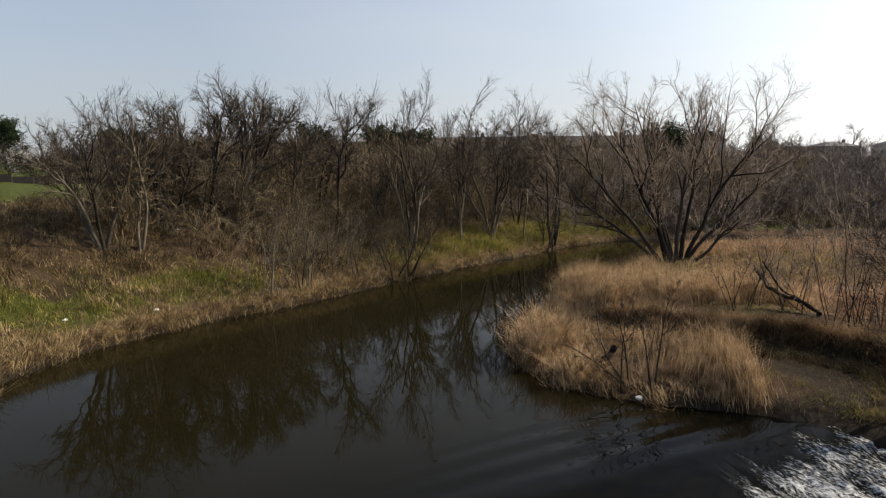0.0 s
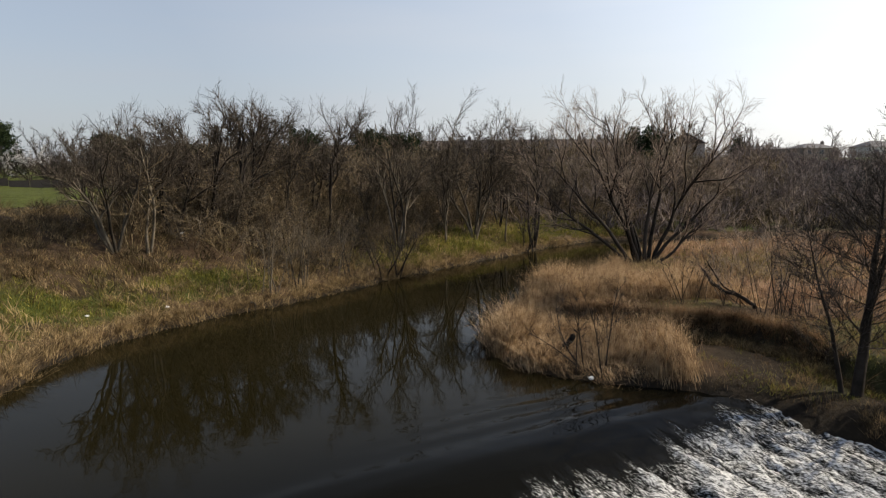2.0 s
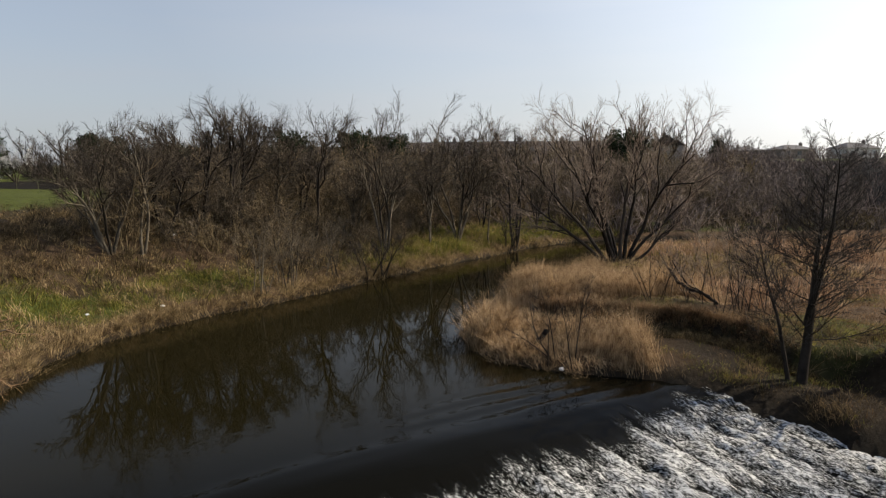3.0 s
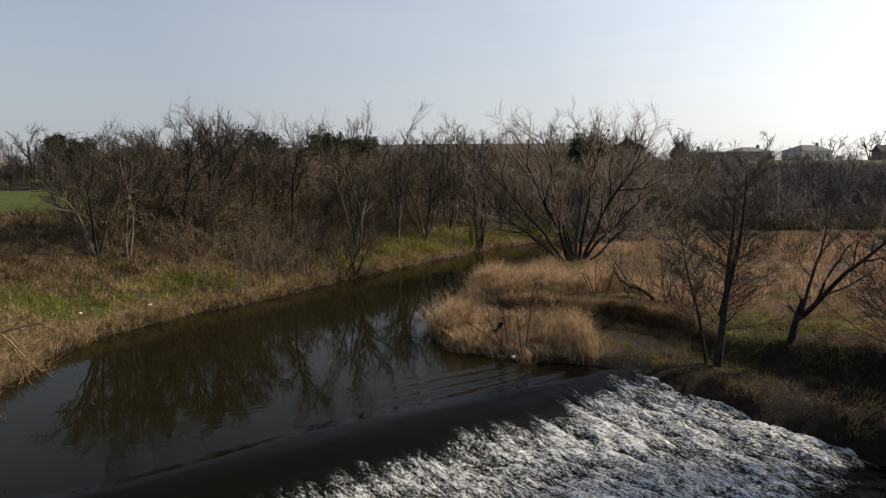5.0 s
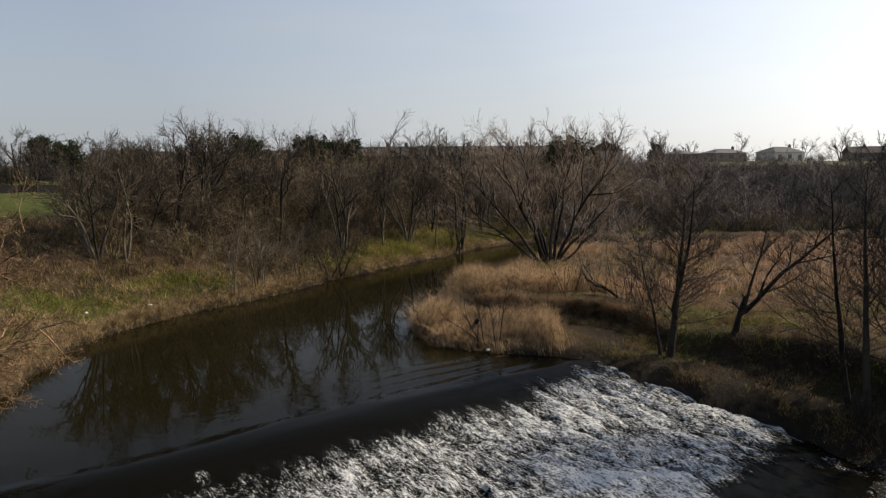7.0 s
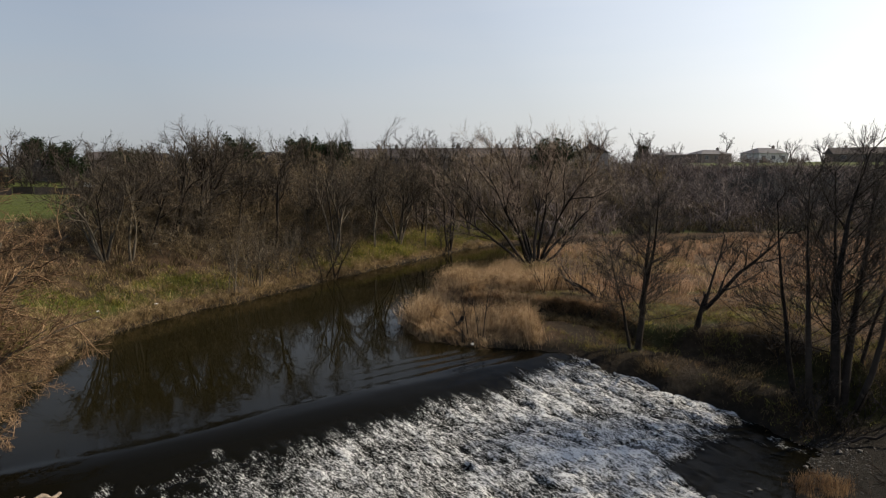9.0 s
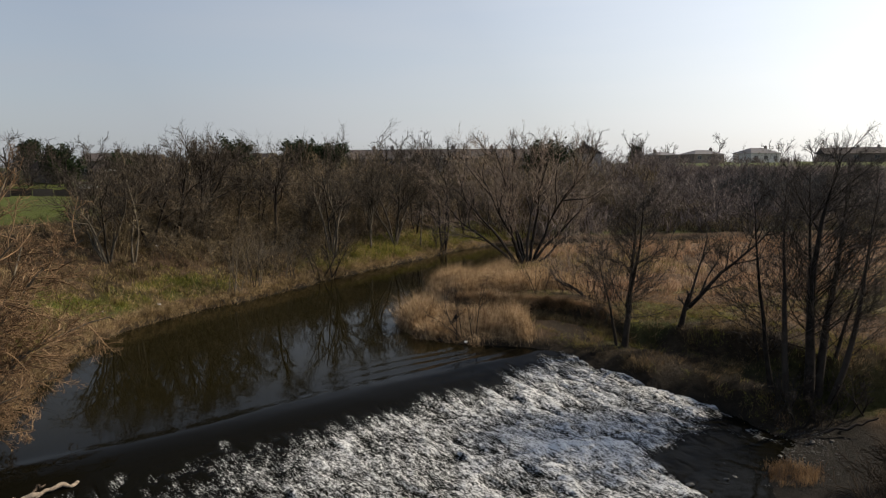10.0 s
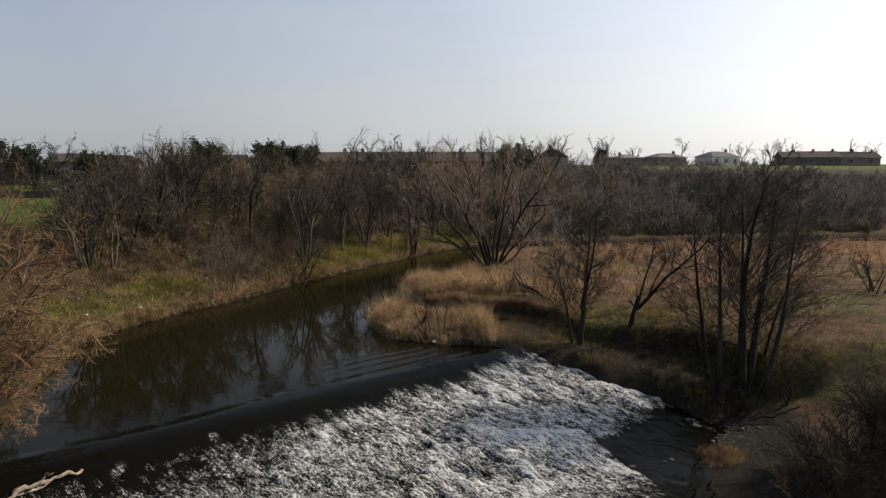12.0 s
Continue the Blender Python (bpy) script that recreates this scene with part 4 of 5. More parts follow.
def hill_share(x, y):
    dl, dr = bank_dist(x, y)
    open_strip = 1 - smooth(100, 112, x) * smooth(150, 138, x) * smooth(45, 60, dl)
    return (dl < dr) * dry(x, y) * smooth(0.3, 1.5, dl) * smooth(88 - 22 * smooth(62, 76, x), 74 - 22 * smooth(62, 76, x), dl) * smooth(6, 15, x - 0.3 * (y - 60)) * (0.65 + 0.35 * smooth(0.3, 0.55, layered(x * 0.08, y * 0.08, 50))) * open_strip


def ridge_share(x, y):
    dl, dr = bank_dist(x, y)
    return (dl < dr) * smooth(24, 30, dl) * smooth(72, 60, dl) * smooth(-24, -19, x + 0.2 * (y - 45)) * smooth(50, 40, x)


def hedge_share(x, y):
    return smooth(91.5, 92.5, y) * smooth(103, 101, y)


rng = np.random.default_rng(12)
spots = scatter(rng, 145, hill_share, (4, 150, 56, 142))
far_wood("hillside_wood", "dense dark leafless scrub wood on the far slope", spots, rng.uniform(3.6, 6.6, len(spots)) * (1 - 0.4 * smooth(85, 105, spots[:, 0])), 13, TWIG_HILL)
# two thickets whose shade is painted by a darker twig colour
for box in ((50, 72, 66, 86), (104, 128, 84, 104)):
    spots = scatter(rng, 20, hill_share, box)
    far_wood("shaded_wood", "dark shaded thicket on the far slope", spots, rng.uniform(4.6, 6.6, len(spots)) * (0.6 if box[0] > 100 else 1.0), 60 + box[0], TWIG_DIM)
spots = scatter(rng, 78, ridge_share, (-40, 55, 45, 125))
far_wood("ridge_wood", "brown leafless wood before the houses", spots, rng.uniform(4.6, 7.4, len(spots)), 14, TWIG_BROWN)
for n, box, low, high in ((32, (-8, 56, 111, 116), 3.4, 5.6), (30, (-78, -22, 108, 126), 3.6, 5.4), (26, (80, 132, 171, 179), 1.6, 2.6)):
    spots = scatter(rng, n, lambda x, y: x * 0 + 1.0, box)
    far_wood("garden_hedge", "leafless hedge and shrubs before the houses", spots, rng.uniform(low, high, len(spots)), 16 + n, TWIG_HILL)
spots = scatter(rng, 84, hedge_share, (-105, -8, 91, 103))
far_wood("field_hedge", "tall leafless hedge beyond the playing field", spots, rng.uniform(3.5, 6.5, len(spots)), 15, TWIG_DARK)


def evergreen(label, spot, height, width, seed, pointed=0.5):
    rng = np.random.default_rng(seed)
    root = tagged(new("evergreen_tree"), label, "tree", "evergreens on the ridge")
    root.location = (*spot, z_at(*spot) - 0.1)
    limbs = grow(rng, [((0, 0, 0), (0, 0, 1), height * 0.9, 0.2)], [dict(k=6, wander=0.03, up=0, sides=6, kids=70, span=(0.12, 1), angle=75, ratio=0.45 * width / height * 2, thin=0.3, taper=0.2, fall=0.2 + pointed),
                 dict(k=4, wander=0.12, up=0.05, sides=3, least=0.03)])
    piece("trunk", *tubes(limbs), BARK_DARK, root)
    P = limbs[1][0]
    pick = rng.integers(0, len(P), 7500)
    f = rng.random(7500)[:, None]
    pts = P[pick, 1] * (1 - f) + P[pick, 3] * f + rng.normal(0, 0.36, (7500, 3))
    piece("crown", *leaf_cards(rng, pts, 0.2), EVERGREEN, root, "dark green foliage")
    return root


for i, (x, y, h, w, p) in enumerate(((-14.5, 112, 7.8, 4.6, 0.4), (-10.5, 113, 7.2, 5.0, 0.2), (-7.0, 112, 6.6, 4.2, 0.15), (-24.4, 110, 7.0, 5.0, 0.15), (-70, 132, 8.0, 5.0, 0.6), (-58, 118, 6.6, 5.0, 0.3), (-44, 112, 6.0, 4.5, 0.2), (30.5, 102, 7.2, 5.4, 0.15), (71.8, 165, 5.4, 3.2, 0.7), (-78, 112, 8.6, 5.0, 0.4), (-90, 116, 7.0, 5.0, 0.3))):
    evergreen("dark evergreen tree on the ridge among houses", (x, y), h, w, 500 + i, p)

# leafless garden trees on the skyline
made = []
for i in range(4):
    rng = np.random.default_rng(520 + i)
    made.append(bare_tree("garden_tree", "leafless garden tree on the skyline", (0, 0), stems_of(rng, 1 + i % 3, 4.6, 0.14, 0.25), upright((6, 7, 5), 38, 0.013), BARK_DARK, TWIG_ASH, 530 + i, "skyline garden trees"))
SKYLINE = [(-50, 126, 1), (-45, 125, 0.9), (-39, 126, 1), (-33, 124, 0.9), (-27, 123, 0.9), (-57, 127, 1.1), (-20, 108, 0.95), (-31, 108, 0.95), (-38, 106, 0.9), (2, 108, 1.05), (12, 108, 1.1), (26, 106, 1.1), (36, 110, 1.15), (31, 112, 1.1), (40, 112, 1.1), (-52, 106, 0.95), (-62, 108, 0.9), (8, 116, 1.05), (16, 117, 1), (22, 116, 1.1), (44, 118, 1.1), (58, 128, 1), (-34, 118, 0.8), (-44, 121, 0.9), (-55, 122, 0.9), (-66, 124, 1), (-28, 116, 0.85), (-48, 112, 0.8), (-78, 112, 0.9), (83.5, 194, 1.5), (95.0, 195, 1.0), (111.5, 194, 1.4), (129, 196, 1.15), (134, 196, 1.2), (147, 197, 1.45), (153, 197, 1.1), (174, 194, 1.5), (179, 192, 1.2)]
SKYLINE = SKYLINE + [(-60, 110, 1.0), (-64, 111, 1.1), (-55, 110, 0.95), (-69, 110, 1.0), (-36, 112, 0.9)]
rng = np.random.default_rng(5)
spread_copies(made, [(x, y) for x, y, _ in SKYLINE], [s * (1.3 if x < 70 else 1.0) for x, _, s in SKYLINE], rng)

# the blossoming tree at the edge of the playing field
rng = np.random.default_rng(540)
blossom = bare_tree("blossom_tree", "small garden tree in white blossom beyond the field", (-64, 98), stems_of(rng, 4, 4.2, 0.12, 0.4), upright((7, 7, 5), 40, 0.014), BARK_DARK, TWIG_DARK, 541)
pts = grow(np.random.default_rng(541), stems_of(np.random.default_rng(540), 4, 4.2, 0.12, 0.4), upright((7, 7, 5), 40, 0.014))[3][0].reshape(-1, 3)
piece("blossom", *leaf_cards(rng, pts, 0.1), BLOSSOM, blossom, "white blossom")


# ---- reeds and grass ----
def right_land(x, y):
    dl, dr = bank_dist(x, y)
    return (dr < dl) & (dr > 0)


def tall_reed(x, y):
    """The upright stands: at the tip, along the front and in a band behind."""
    tip = smooth(1.2, 0.8, np.hypot((x - 2.5) * 1.1, (y - 20.6) * 0.7))
    front = smooth(5.0, 5.6, x) * smooth(8.1, 7.6, x) * smooth(15.7, 16.1, y) * smooth(18.9, 18.2, y)
    back = smooth(3.4, 4.4, x - 0.15 * (y - 24)) * smooth(13.0, 11.5, x) * smooth(23.6, 25.0, y + 0.12 * (x - 4)) * smooth(33, 28, y)
    rim = 0.2 * smooth(1.6, 0.8, line_dist(x, y, RIGHT)) * smooth(22, 24, y) * smooth(44, 38, y)
    return right_land(x, y) * (1 - hollow_share(x, y)) * np.clip(np.maximum.reduce((tip, front, back, rim)), 0, 1) * (0.02 + 0.98 * smooth(0.46, 0.58, layered(x * 0.95, y * 0.95, 8)))


def matted_reed(x, y):
    area = smooth(8.3, 7.6, x) * smooth(15.8, 16.3, y) * smooth(34, 31, y) + 0.6 * smooth(14, 12, x) * smooth(22.5, 24, y) * smooth(36, 33, y)
    area = area * (1 - 0.8 * smooth(22, 24, y) * smooth(1.6, 0.6, line_dist(x, y, RIGHT)))
    area = area * (1 - 0.9 * hollow_share(x, y))
    return right_land(x, y) * np.clip(area, 0, 1) * (0.3 + 0.7 * smooth(0.35, 0.6, layered(x * 0.6, y * 0.6, 18)))


def field_share(x, y):
    return right_land(x, y) * smooth(11, 15, x) * smooth(20, 27, y - 0.1 * x) * smooth(0.3, 1.5, line_dist(x, y, RIGHT)) * (0.1 + 0.9 * smooth(0.45, 0.58, layered(x * 0.12, y * 0.2, 15))) * (1 - damp_shade_share(x, y))


def stand(name, label, share, n, box, height, width, material, seed, lean, bend, tuft=5, wind=0.0, category="reeds"):
    """Tufts of blades over the places that share gives; wind: how far whole patches lean one way."""
    rng = np.random.default_rng(seed)
    c = scatter(rng, n // tuft, share, box)
    p = np.repeat(c, tuft, 0) + rng.normal(0, 0.03 + 0.004 * tuft + width * 2, (len(c) * tuft, 2))
    tall = np.repeat((0.5 + 0.75 * layered(c[:, 0] * 0.7, c[:, 1] * 0.7, seed)) * rng.uniform(0.5, 1.5, len(c)), tuft) * rng.uniform(0.5, 1.15, len(p)) * height
    pts = np.stack((p[:, 0], p[:, 1], ground(p[:, 0], p[:, 1]) - 0.03), -1)
    turn = 2 * np.pi * layered(p[:, 0] * 0.35, p[:, 1] * 0.35, seed + 5, 2) * 2
    gust = (wind * np.cos(turn), wind * np.sin(turn))
    tagged(piece(name, *blades(rng, pts, tall, width * rng.uniform(0.6, 1.3, len(p)), lean, bend, gust), material), label, category, kind="stuff")


stand("reed_bed", "dry straw-coloured reeds standing at the water's edge", tall_reed, 66000, (1, 14, 15, 45), 1.15, 0.0125, REED, 21, 0.22, 0.9, 34, 0.3)
stand("matted_reeds", "flattened straw-coloured reeds and dead grass", matted_reed, 42000, (1, 15, 15, 38), 0.42, 0.014, REED, 27, 0.85, 1.1, 24, 0.6)
stand("reed_field", "brown dry reeds and rushes across the flat meadow", field_share, 36000, (10, 75, 18, 56), 0.85, 0.03, REED_FIELD, 22, 0.35, 0.7, 16, 0.25)

stand("reed_tuft", "pale dry reeds leaning out over the water", lambda x, y: right_land(x, y) * smooth(0.05, 0.2, line_dist(x, y, RIGHT)) * smooth(0.8, 0.4, line_dist(x, y, RIGHT)) * (0.1 + 0.9 * smooth(0.5, 0.6, layered(x * 1.1, y * 1.1, 38))), 1500, (1.5, 4.2, 16.5, 24), 0.95, 0.02, REED, 38, 0.75, 0.8, 26)


def left_straw(x, y):
    dl, dr = bank_dist(x, y)
    return (dl < dr) * dry(x, y) * (smooth(-0.05, 0.1, dl) * smooth(1.8, 0.7, dl) * (0.35 + 0.65 * smooth(0.35, 0.55, layered(x * 0.6, y * 0.6, 63))) + 0.75 * smooth(0.8, 3, dl) * smooth(20, 12, dl) * smooth(0.42, 0.58, layered(x * 0.6, y * 0.6, 61)))


def left_green(x, y):
    dl, dr = bank_dist(x, y)
    return (dl < dr) * dry(x, y) * green_share(x, y) * (dl < 16)


def right_tussock(x, y):
    dl, dr = bank_dist(x, y)
    return (dr < dl) * dry(x, y) * smooth(0.2, 0.8, dr) * (0.2 + 0.8 * smooth(0.4, 0.6, layered(x * 0.35, y * 0.35, 62))) * (1 - mud_shade_share(x, y)) * (1 - 0.3 * scarp_share(x, y)) * (1 - 0.7 * smooth(8, 9.5, x) * smooth(6, 4.5, dr) * smooth(23, 21, y))


def right_green(x, y):
    return right_tussock(x, y) * np.clip(green_share(x, y) * 1.4, 0, 1)


stand("bank_straw", "dead straw grass hanging over the river bank", left_straw, 44000, (-24, 14, 4, 58), 0.48, 0.02, GRASS_DRY, 23, 0.85, 1.4, 14, category="grass")
stand("edge_straw", "pale dead grass hanging down to the water", lambda x, y: (lambda d: (d[0] < d[1]) * smooth(-0.02, 0.06, d[0]) * smooth(0.75, 0.3, d[0]))(bank_dist(x, y)) * (0.25 + 0.75 * smooth(0.4, 0.55, layered(x * 0.5, y * 0.5, 64))), 15000, (-16, 14, 4, 58), 0.5, 0.02, GRASS_DRY, 42, 1.0, 1.6, 18, 0.3, category="grass")
stand("bank_grass", "fresh green grass on the river bank", left_green, 34000, (-32, 20, 4, 64), 0.32, 0.02, GRASS_GREEN, 24, 0.55, 0.9, 14, category="grass")
stand("meadow_tussocks", "dry grass tussocks on the meadow", right_tussock, 40000, (8, 28, 0, 26), 0.24, 0.011, MEADOW, 25, 0.9, 1.0, 20, category="grass")
stand("meadow_grass", "green grass patches on the meadow", right_green, 30000, (8, 40, 0, 28), 0.15, 0.012, GRASS_GREEN, 26, 0.7, 0.8, 12, category="grass")


def bramble_share(x, y):
    dl, dr = bank_dist(x, y)
    return (dl < dr) * dry(x, y) * smooth(3.2 - 2.6 * smooth(-10, -7.5, x) * smooth(0, -2.5, x), 5.5, dl) * smooth(24, 16, dl) * (0.25 + 0.75 * smooth(0.35, 0.6, layered(x * 0.3, y * 0.3, 91)))


stand("bramble_thicket", "dead brown bramble and bracken on the slope", bramble_share, 26000, (-32, 14, 6, 60), 0.8, 0.022, BRAMBLE, 28, 0.9, 1.5, 20, 0.4, category="bramble")
stand("slope_brush", "dark tangled brush between the bank trees", slope_share, 20000, (-26, 34, 20, 84), 1.7, 0.026, BRAMBLE, 29, 0.8, 1.5, 24, 0.4, category="brush")
stand("hillside_brush", "dark dense brush covering the far slope", hill_share, 50000, (4, 150, 56, 142), 2.2, 0.1, BRUSH, 30, 0.9, 1.5, 20, 0.3, category="brush")
stand("far_tussocks", "dry tussocky grass across the open meadow", right_tussock, 34000, (14, 62, 2, 50), 0.26, 0.018, MEADOW, 31, 0.6, 1.0, 10, 0.3, category="grass")
stand("bar_grass", "orange dead grass tuft on the gravel bar", lambda x, y: (np.hypot(x - 13.9, y - 5.7) < 0.9) * 1.0, 1800, (12, 16, 4, 7), 0.36, 0.01, MEADOW, 32, 0.3, 0.8, 12, category="grass")
stand("willow_grass", "rough dead grass round the foot of the willow", right_tussock, 16000, (4, 24, 30, 52), 0.55, 0.035, GRASS_DRY, 33, 0.6, 1.0, 10, 0.3, category="grass")
stand("willow_lawn", "green grass round the foot of the willow", lambda x, y: right_land(x, y) * smooth(0.4, 0.6, layered(x * 0.2, y * 0.2, 34)) * smooth(33, 36, y), 12000, (6, 24, 28, 50), 0.35, 0.03, GRASS_GREEN, 34, 0.6, 1.0, 10, 0.3, category="grass")
stand("far_bank_brush", "dead brown brush along the far river bank", hill_share, 14000, (12, 72, 56, 72), 1.5, 0.05, BRAMBLE, 35, 0.5, 0.9, 14, 0.3, category="brush")


def bracken_share(x, y):
    dl, dr = bank_dist(x, y)
    return (dl < dr) * dry(x, y) * smooth(3.0, 5.5, dl) * smooth(17, 12, dl) * smooth(-11, -13.5, x) * smooth(0.4, 0.55, layered(x * 0.4, y * 0.4, 95))


stand("bracken", "flattened orange-brown bracken on the sunlit slope", bracken_share, 20000, (-32, -11, 6, 36), 0.6, 0.022, BRACKEN, 39, 0.9, 1.3, 22, 0.5, category="bracken")


def far_bank_share(x, y):
    dl, dr = bank_dist(x, y)
    return (dl < dr) * dry(x, y) * smooth(0.2, 0.7, dl) * smooth(5.5, 3.0, dl) * (0.15 + 0.85 * smooth(0.42, 0.56, layered(x * 0.55, y * 0.55, 97)))


stand("bank_tussocks", "tall olive-green grass tussocks along the far bank", far_bank_share, 12000, (-4, 18, 34, 62), 0.72, 0.026, GRASS_GREEN, 40, 0.6, 1.2, 20, 0.3, category="grass")
stand("bank_sedge", "dead straw tussocks between the green of the bank", far_bank_share, 9000, (-16, 18, 18, 62), 0.6, 0.024, GRASS_DRY, 41, 0.7, 1.3, 20, 0.3, category="grass")


def ledge_share(x, y):
    """The grown-over ledge and lip of the near right bank."""
    dr = line_dist(x, y, RIGHT)
    return right_land(x, y) * smooth(0.15, 0.6, dr) * smooth(6.5, 5.0, dr) * smooth(7.5, 9.5, x) * (0.15 + 0.85 * smooth(0.42, 0.56, layered(x * 0.8, y * 0.8, 66))) * (1 - 0.5 * scarp_share(x, y)) * smooth(8.4, 9.4, y) * (1 - hollow_share(x, y))


stand("ledge_straw", "dead brown grass on the ledge beside the weir", ledge_share, 13000, (8, 24, 7, 22), 0.3, 0.013, BRACKEN, 36, 0.8, 1.2, 24, 0.3, category="grass")
def fringe_share(x, y):
    back = behind_step(x, y)
    return right_land(x, y) * smooth(4.6, 5.8, x) * smooth(12.6, 12.0, x) * smooth(0.0, 0.2, back) * smooth(1.0, 0.6, back)


stand("step_fringe", "dead grass hanging over the low step behind the reeds", fringe_share, 9000, (4, 13, 15, 25), 0.45, 0.013, MEADOW, 43, 0.9, 1.7, 20, 0.3, category="grass")
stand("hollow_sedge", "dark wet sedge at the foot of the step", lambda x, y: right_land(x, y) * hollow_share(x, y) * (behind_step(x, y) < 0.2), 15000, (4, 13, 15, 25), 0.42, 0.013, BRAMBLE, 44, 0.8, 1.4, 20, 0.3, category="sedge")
stand("ledge_grass", "green grass and weeds on the ledge beside the weir", lambda x, y: ledge_share(x, y) * smooth(0.45, 0.6, layered(x * 0.5, y * 0.5, 67)), 8000, (8, 24, 7, 22), 0.2, 0.014, GRASS_GREEN, 37, 0.8, 1.0, 18, 0.2, category="grass")


# ---- houses on the ridge ----
def house(name, label, spot, yaw, width, depth, eaves, ridge, wall, roof, hipped=False, bays=3, storeys=1, group="houses on the ridge"):
    x, y = spot
    root = tagged(new(name), label, "house", group)
    root.matrix_basis = pose(x, y, z_at(x, y) - 0.3, 0, 0, yaw)
    w, d = width / 2, depth / 2
    part("wall", box_mesh(bmesh.new(), -w, w, -d, d, 0, eaves + 0.3), wall, root)
    bm = bmesh.new()
    e, o, h = eaves + 0.25, 0.4, (d if hipped else -0.3)
    low = [bm.verts.new(c) for c in ((-w - o, -d - o, e), (w + o, -d - o, e), (w + o, d + o, e), (-w - o, d + o, e))]
    top = [bm.verts.new(c) for c in ((-w + h, 0, ridge), (w - h, 0, ridge))]
    for f in ((low[0], low[1], top[1], top[0]), (low[2], low[3], top[0], top[1]), (low[1], low[2], top[1]), (low[3], low[0], top[0]), (low[3], low[2], low[1], low[0])):
        bm.faces.new(f)
    top_part = part("roof", bm, roof, root)
    for sx in ((0.6,) if x % 3 < 2 else (-0.5,)):
        bm = box_mesh(bmesh.new(), sx * w - 0.35, sx * w + 0.35, -0.3, 0.3, ridge - 0.7, ridge + 0.6)
        box_mesh(bm, sx * w - 0.12, sx * w + 0.12, -0.12, 0.12, ridge + 0.6, ridge + 0.85)
        part("chimney", bm, RENDER_BROWN, top_part)
    for f in range(storeys):
        for i in range(bays):
            cx, cz = -w + width * (i + 0.5) / bays, 1.2 + f * 2.6
            win = part("window", box_mesh(bmesh.new(), cx - 0.75, cx + 0.75, -d - 0.06, -d + 0.02, cz, cz + 1.25), FRAME_PAINT, root)
            for s in (-1, 1):
                part("pane", box_mesh(bmesh.new(), cx + s * 0.36 - 0.3, cx + s * 0.36 + 0.3, -d - 0.075, -d - 0.05, cz + 0.1, cz + 1.15), GLASS_DARK, win)
    return root


for i in range(5):
    house("terraced_house", "two-storey terraced house with dark tiled roof", (-2 + i * 7.9, 122 - i * 0.4), -3, 7.85, 8, 4.5, 6.7, RENDER_BROWN, ROOF, bays=3, storeys=2)
for i in (0, 1, 3, 4):
    house("terraced_house", "two-storey terraced house with dark tiled roof", (-56 + i * 7.9, 134 - i * 0.8), -6, 7.85, 8, 3.8, 5.8, RENDER_BROWN, ROOF, bays=3)
for x, y, yaw in ((43.5, 121, 75), (35.5, 122, 8)):
    house("semi_detached_house", "two-storey house with pale gable and dark roof", (x, y), yaw, 7.0, 6.5, 4.6, 6.8, RENDER_BROWN if yaw < 50 else RENDER_PALE, ROOF, bays=3, storeys=2)
for x, y, yaw, w, low, top, pale in ((89.0, 187, 10, 9.0, 2.4, 3.7, False), (102.2, 187, 15, 11.5, 2.6, 4.2, False), (120.4, 187, 18, 12.5, 2.9, 4.9, True)):
    house("bungalow", "pale rendered bungalow with hipped slate roof" if pale else "low bungalow with hipped slate roof", (x, y), yaw, w, 7, low, top, RENDER_PALE if pale else RENDER_BROWN, ROOF_SLATE, True)
for i in range(5):
    house("bungalow", "low terraced bungalow with brown roof", (147.6 + i * 6.0, 190 - i * 1.5), -14, 6.1, 7, 2.7, 5.0, RENDER_BROWN, ROOF, bays=1)
for x, y, yaw, w, pale in ((-61, 121, 70, 6, False), (-37, 120, 60, 6, False), (-46.1, 117, 84, 7, True)):
    house("cottage", "white gabled cottage with a dark roof" if pale else "small brown house with dark gabled roof", (x, y), yaw, w, 4.6 if pale else 5, 3.2 if pale else 2.6, 5.3 if pale else 4.2, WHITE_PAINT if pale else RENDER_BROWN, ROOF, bays=2)
for x, y in ((-47.5, 103), (-34.5, 104)):
    house("outbuilding", "small white garden outbuilding behind the hedge", (x, y), 20, 3.0, 2.4, 1.4, 2.1, WHITE_PAINT, ROOF, bays=0)


# ---- small things by the water ----
def wander_limb(label, name, spot, points, radius, material, category, seed):
    """A weathered branch or log along a few turning points."""
    rng = np.random.default_rng(seed)
    root = tagged(new(name), label, category)
    root.location = spot
    for k, pts in enumerate(points):
        P = np.array(pts, float)
        t = np.linspace(0, len(P) - 1, 4 * len(P))
        fine = np.stack([np.interp(t, np.arange(len(P)), P[:, c]) for c in range(3)], -1) + rng.normal(0, 0.028, (len(t), 3))
        rad = radius * (1 if k == 0 else 0.5) * np.linspace(1, 0.55, len(t)) * rng.uniform(0.7, 1.2, len(t))
        piece("log" if k == 0 else "branch", *tubes([(fine[None], rad[None], 9)]), material, root, soft=True)
    return root


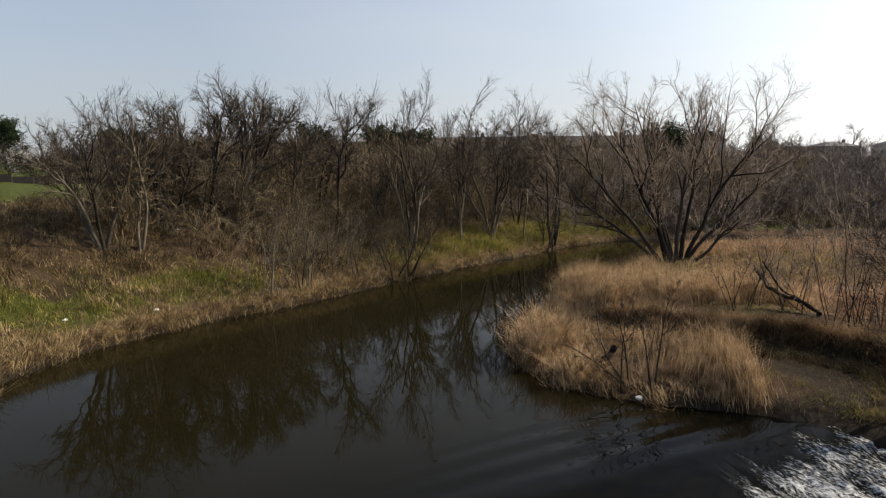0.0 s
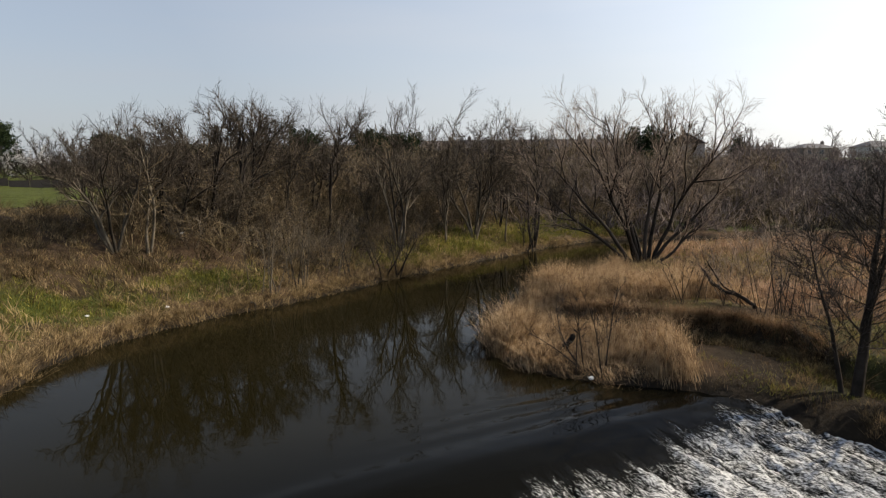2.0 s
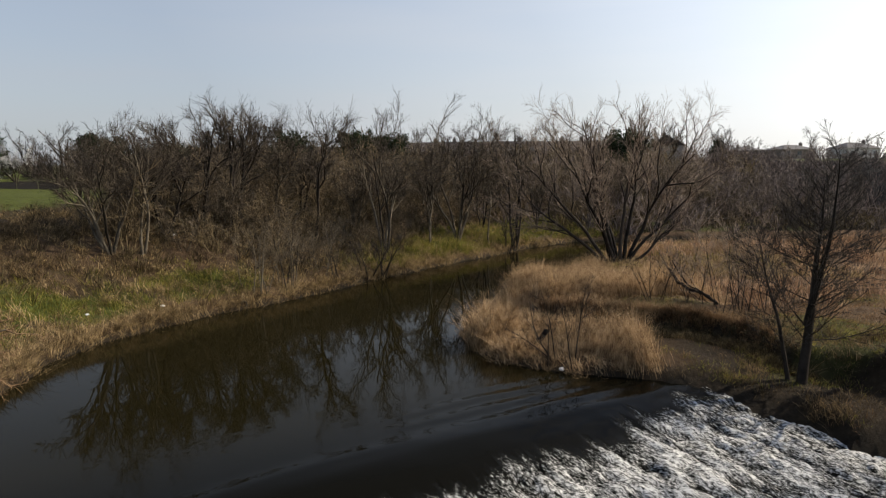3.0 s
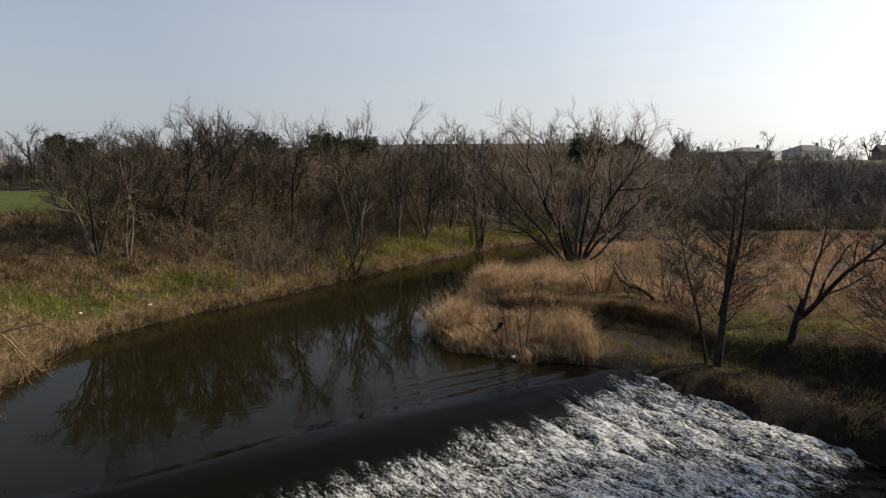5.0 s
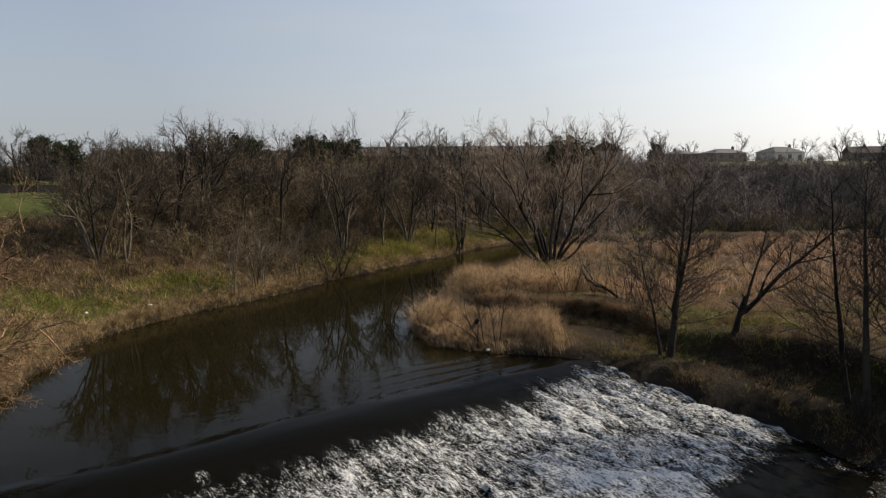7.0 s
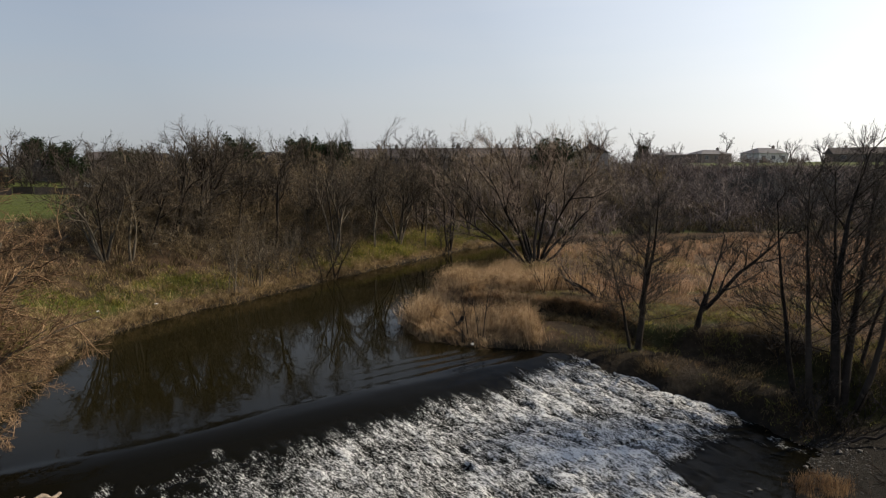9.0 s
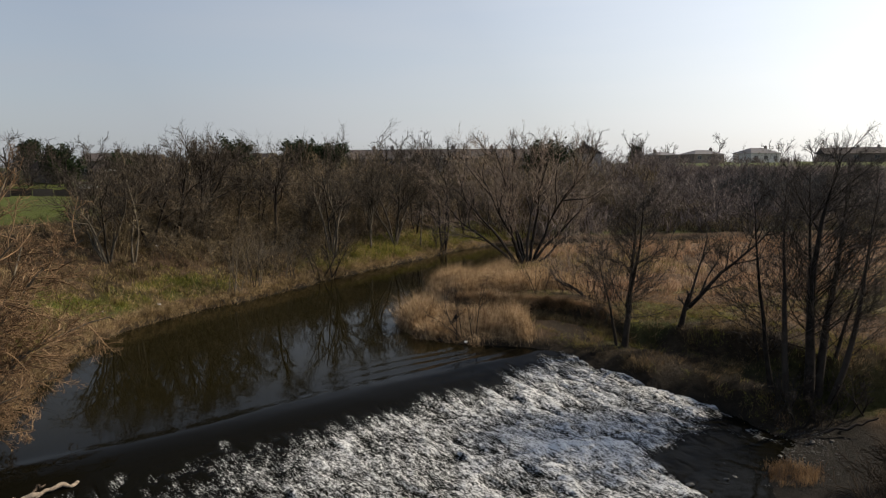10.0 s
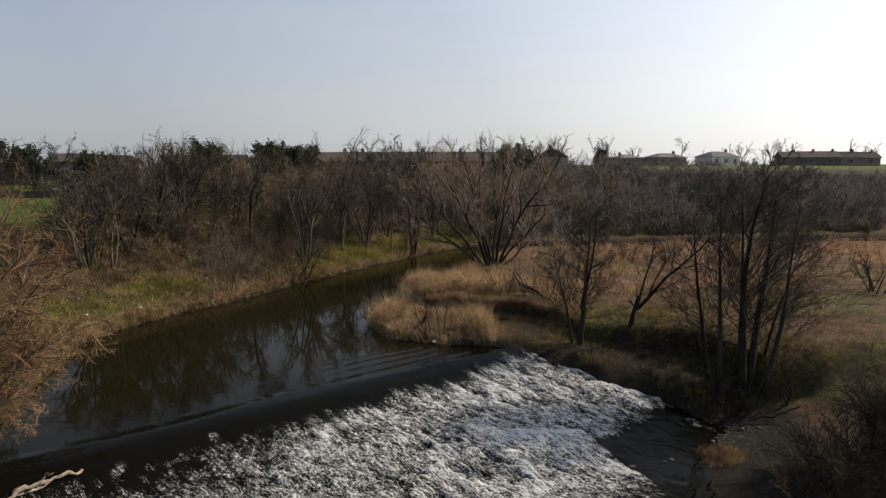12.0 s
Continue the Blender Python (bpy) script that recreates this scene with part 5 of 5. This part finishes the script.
wander_limb("pale weathered driftwood branch stranded on the weir crest", "driftwood_log", (-8.15, 3.75, -0.28),
            [[(-0.85, -0.75, -0.1), (-0.45, -0.3, 0.12), (-0.1, -0.15, 0.1), (0.4, 0.35, 0.14), (0.75, 0.66, 0.04)], [(-0.1, -0.15, 0.1), (-0.05, 0.05, 0.3), (0.12, 0.1, 0.34)], [(-0.1, -0.2, 0.08), (-0.25, -0.45, -0.05)], [(-0.5, -0.5, -0.02), (-0.2, -0.35, 0.02), (0.1, -0.05, 0.1)]], 0.085, DRIFTWOOD, "driftwood", 601)
wander_limb("dead branch lying on the river bank", "fallen_branch", (17.6, 8.0, z_at(17.6, 8.0)), [[(-0.8, 0.2, 0.05), (0.0, 0.0, 0.25), (0.9, -0.3, 0.7)]], 0.06, BARK_DARK, "branch", 602)
wander_limb("dark fallen trunk propped among the shrubs", "fallen_log", (11.35, 21.7, z_at(11.35, 21.7)), [[(0.5, -0.4, 0.0), (0.1, 0.1, 0.35), (-0.3, 0.6, 0.45), (-0.7, 1.0, 0.75), (-0.8, 1.6, 1.2)], [(0.1, 0.1, 0.35), (-0.5, 0.3, 0.7), (-1.0, 0.5, 1.6)]], 0.085, BARK_DARK, "trunk", 604)
wander_limb("broken stump among the reeds", "tree_stump", (4.2, 18.4, z_at(4.2, 18.4) - 0.1), [[(0, 0, 0), (0.15, 0, 0.3), (0.35, 0.05, 0.6)]], 0.16, BARK_DARK, "stump", 603)


def stone(rng, size):
    """A worn stone: a bumpy flattened ball."""
    bm = bmesh.new()
    bmesh.ops.create_icosphere(bm, subdivisions=1, radius=1)
    for v in bm.verts:
        v.co *= 0.8 + 0.4 * rng.random()
        v.co.z *= 0.6
    bmesh.ops.scale(bm, vec=(size, size * 0.8, size), verts=bm.verts)
    mesh = bpy.data.meshes.new("stone")
    bm.to_mesh(mesh)
    bm.free()
    mesh.materials.append(STONE)
    return mesh


def bar_share(x, y):
    dl, dr = bank_dist(x, y)
    return (dr < dl) * smooth(2.2, 1.0, dr + 1.0 * in_river(x, y)) * smooth(10, 8.5, y) * smooth(4.6, 6.0, y)


rng = np.random.default_rng(610)
shapes = [stone(rng, 1.0) for _ in range(6)]
for i, (x, y) in enumerate(scatter(rng, 46, bar_share, (9.5, 20, 0, 11))):
    ob = tagged(new("stone", shapes[i % 6]), "grey river stone on the gravel bar", "stone", "stones of the gravel bar")
    s = 0.05 + 0.14 * rng.random() ** 3
    ob.matrix_basis = pose(x, y, max(z_at(x, y), -1.9) + s * 0.2, rng.uniform(-20, 20), rng.uniform(-20, 20), rng.uniform(0, 360)) @ Matrix.Diagonal((s, s, s, 1))
ob = tagged(new("boulder", shapes[2]), "dark wet boulder in the rapids", "boulder")
ob.matrix_basis = pose(9.29, 8.08, -1.5) @ Matrix.Diagonal((0.4, 0.4, 0.45, 1))


def gravel_bed():
    """The small pebbles nobody could count."""
    rng = np.random.default_rng(620)
    p = scatter(rng, 1600, bar_share, (9.5, 20, 0, 11))
    n = len(p)
    s = rng.uniform(0.02, 0.055, (n, 1, 1))
    shape = np.array(((1, 0, 0), (0, 1, 0), (-1, 0, 0), (0, -1, 0), (0, 0, 0.6), (0, 0, -0.6)), float)
    V = np.stack((p[:, 0], p[:, 1], np.maximum(ground(p[:, 0], p[:, 1]), -1.9)), -1)[:, None] + shape * s * rng.uniform(0.6, 1.4, (n, 6, 1))
    F = np.array(((0, 1, 4), (1, 2, 4), (2, 3, 4), (3, 0, 4), (1, 0, 5), (2, 1, 5), (3, 2, 5), (0, 3, 5)))
    tagged(piece("gravel", V.reshape(-1, 3), (np.arange(n)[:, None, None] * 6 + F).reshape(-1, 3), STONE), "wet dark pebbles of the gravel bar", "gravel", kind="stuff")


gravel_bed()


def outfall_pipe(x, y, z, yaw):
    """A short drain pipe that opens in the bank."""
    root = tagged(new("drain_pipe"), "small concrete drain pipe in the river bank", "pipe")
    root.matrix_basis = pose(x, y, z, 0, 0, yaw)
    bm = bmesh.new()
    rings = []
    for r, d in ((0.12, 0.4), (0.12, 0), (0.16, 0), (0.16, 0.4)):
        rings.append([bm.verts.new((r * math.cos(a), d, r * math.sin(a))) for a in np.linspace(0, 2 * math.pi, 16, endpoint=False)])
    for a, b in zip(rings[:-1], rings[1:]):
        for i in range(16):
            bm.faces.new((a[i], a[(i + 1) % 16], b[(i + 1) % 16], b[i]))
    part("pipe_ring", bm, STONE, root)


outfall_pipe(-8.75, 27.3, 0.2, 35)


def litter(x, y, z, size, seed):
    """A crumpled scrap of white plastic."""
    rng = np.random.default_rng(seed)
    bm = bmesh.new()
    bmesh.ops.create_icosphere(bm, subdivisions=2, radius=size)
    for v in bm.verts:
        v.co *= rng.uniform(0.6, 1.2)
        v.co.z *= 0.5
    ob = part("litter", bm, WHITE_PAINT, None)
    ob.location = (x, y, z)
    tagged(ob, "crumpled scrap of white plastic on the bank", "litter")


for i, (x, y, s) in enumerate(((4.75, 16.45, 0.1), (-11.6, 24.6, 0.1), (-13.6, 22.0, 0.08), (-14.4, 33.4, 0.14))):
    litter(x, y, max(z_at(x, y), 0) + 0.12, s, 640 + i)

# dense bushes on the near right bank
rng = np.random.default_rng(650)
made = [shrub("thicket_bush", "dense dark leafless thicket on the gravel bank", 660 + i, 2.0, 2.6, TWIG_THICKET, 16, (9, 8), 0.006, "shrub", "bushes of the near bank") for i in range(2)]
spread_copies(made, [(14.4, 1.4), (15.8, 2.6), (17.4, 3.2), (19.2, 3.8), (16.4, 1.2), (18.2, 1.8), (20.6, 2.8)], [0.9, 1.0, 1.1, 1.2, 1.1, 1.3, 1.3], rng)


# the dark board fence at the far edge of the playing field
fence = tagged(new("field_fence"), "low dark wooden fence beyond the playing field", "fence")
fence.location = (-88, 90, 0)
board = box_mesh(bmesh.new(), -1.45, 1.45, -0.02, 0.02, 0, 1.1)
mesh = bpy.data.meshes.new("fence_panel")
board.to_mesh(mesh)
board.free()
mesh.materials.append(FENCE_WOOD)
for i in range(24):
    x, y = i * 3.0, 0.1 * i
    ob = new("fence_panel", mesh)
    ob.parent = fence
    ob.matrix_basis = pose(x, y, z_at(-88 + x, 90 + y) + 0.05, 0, 0, 2)
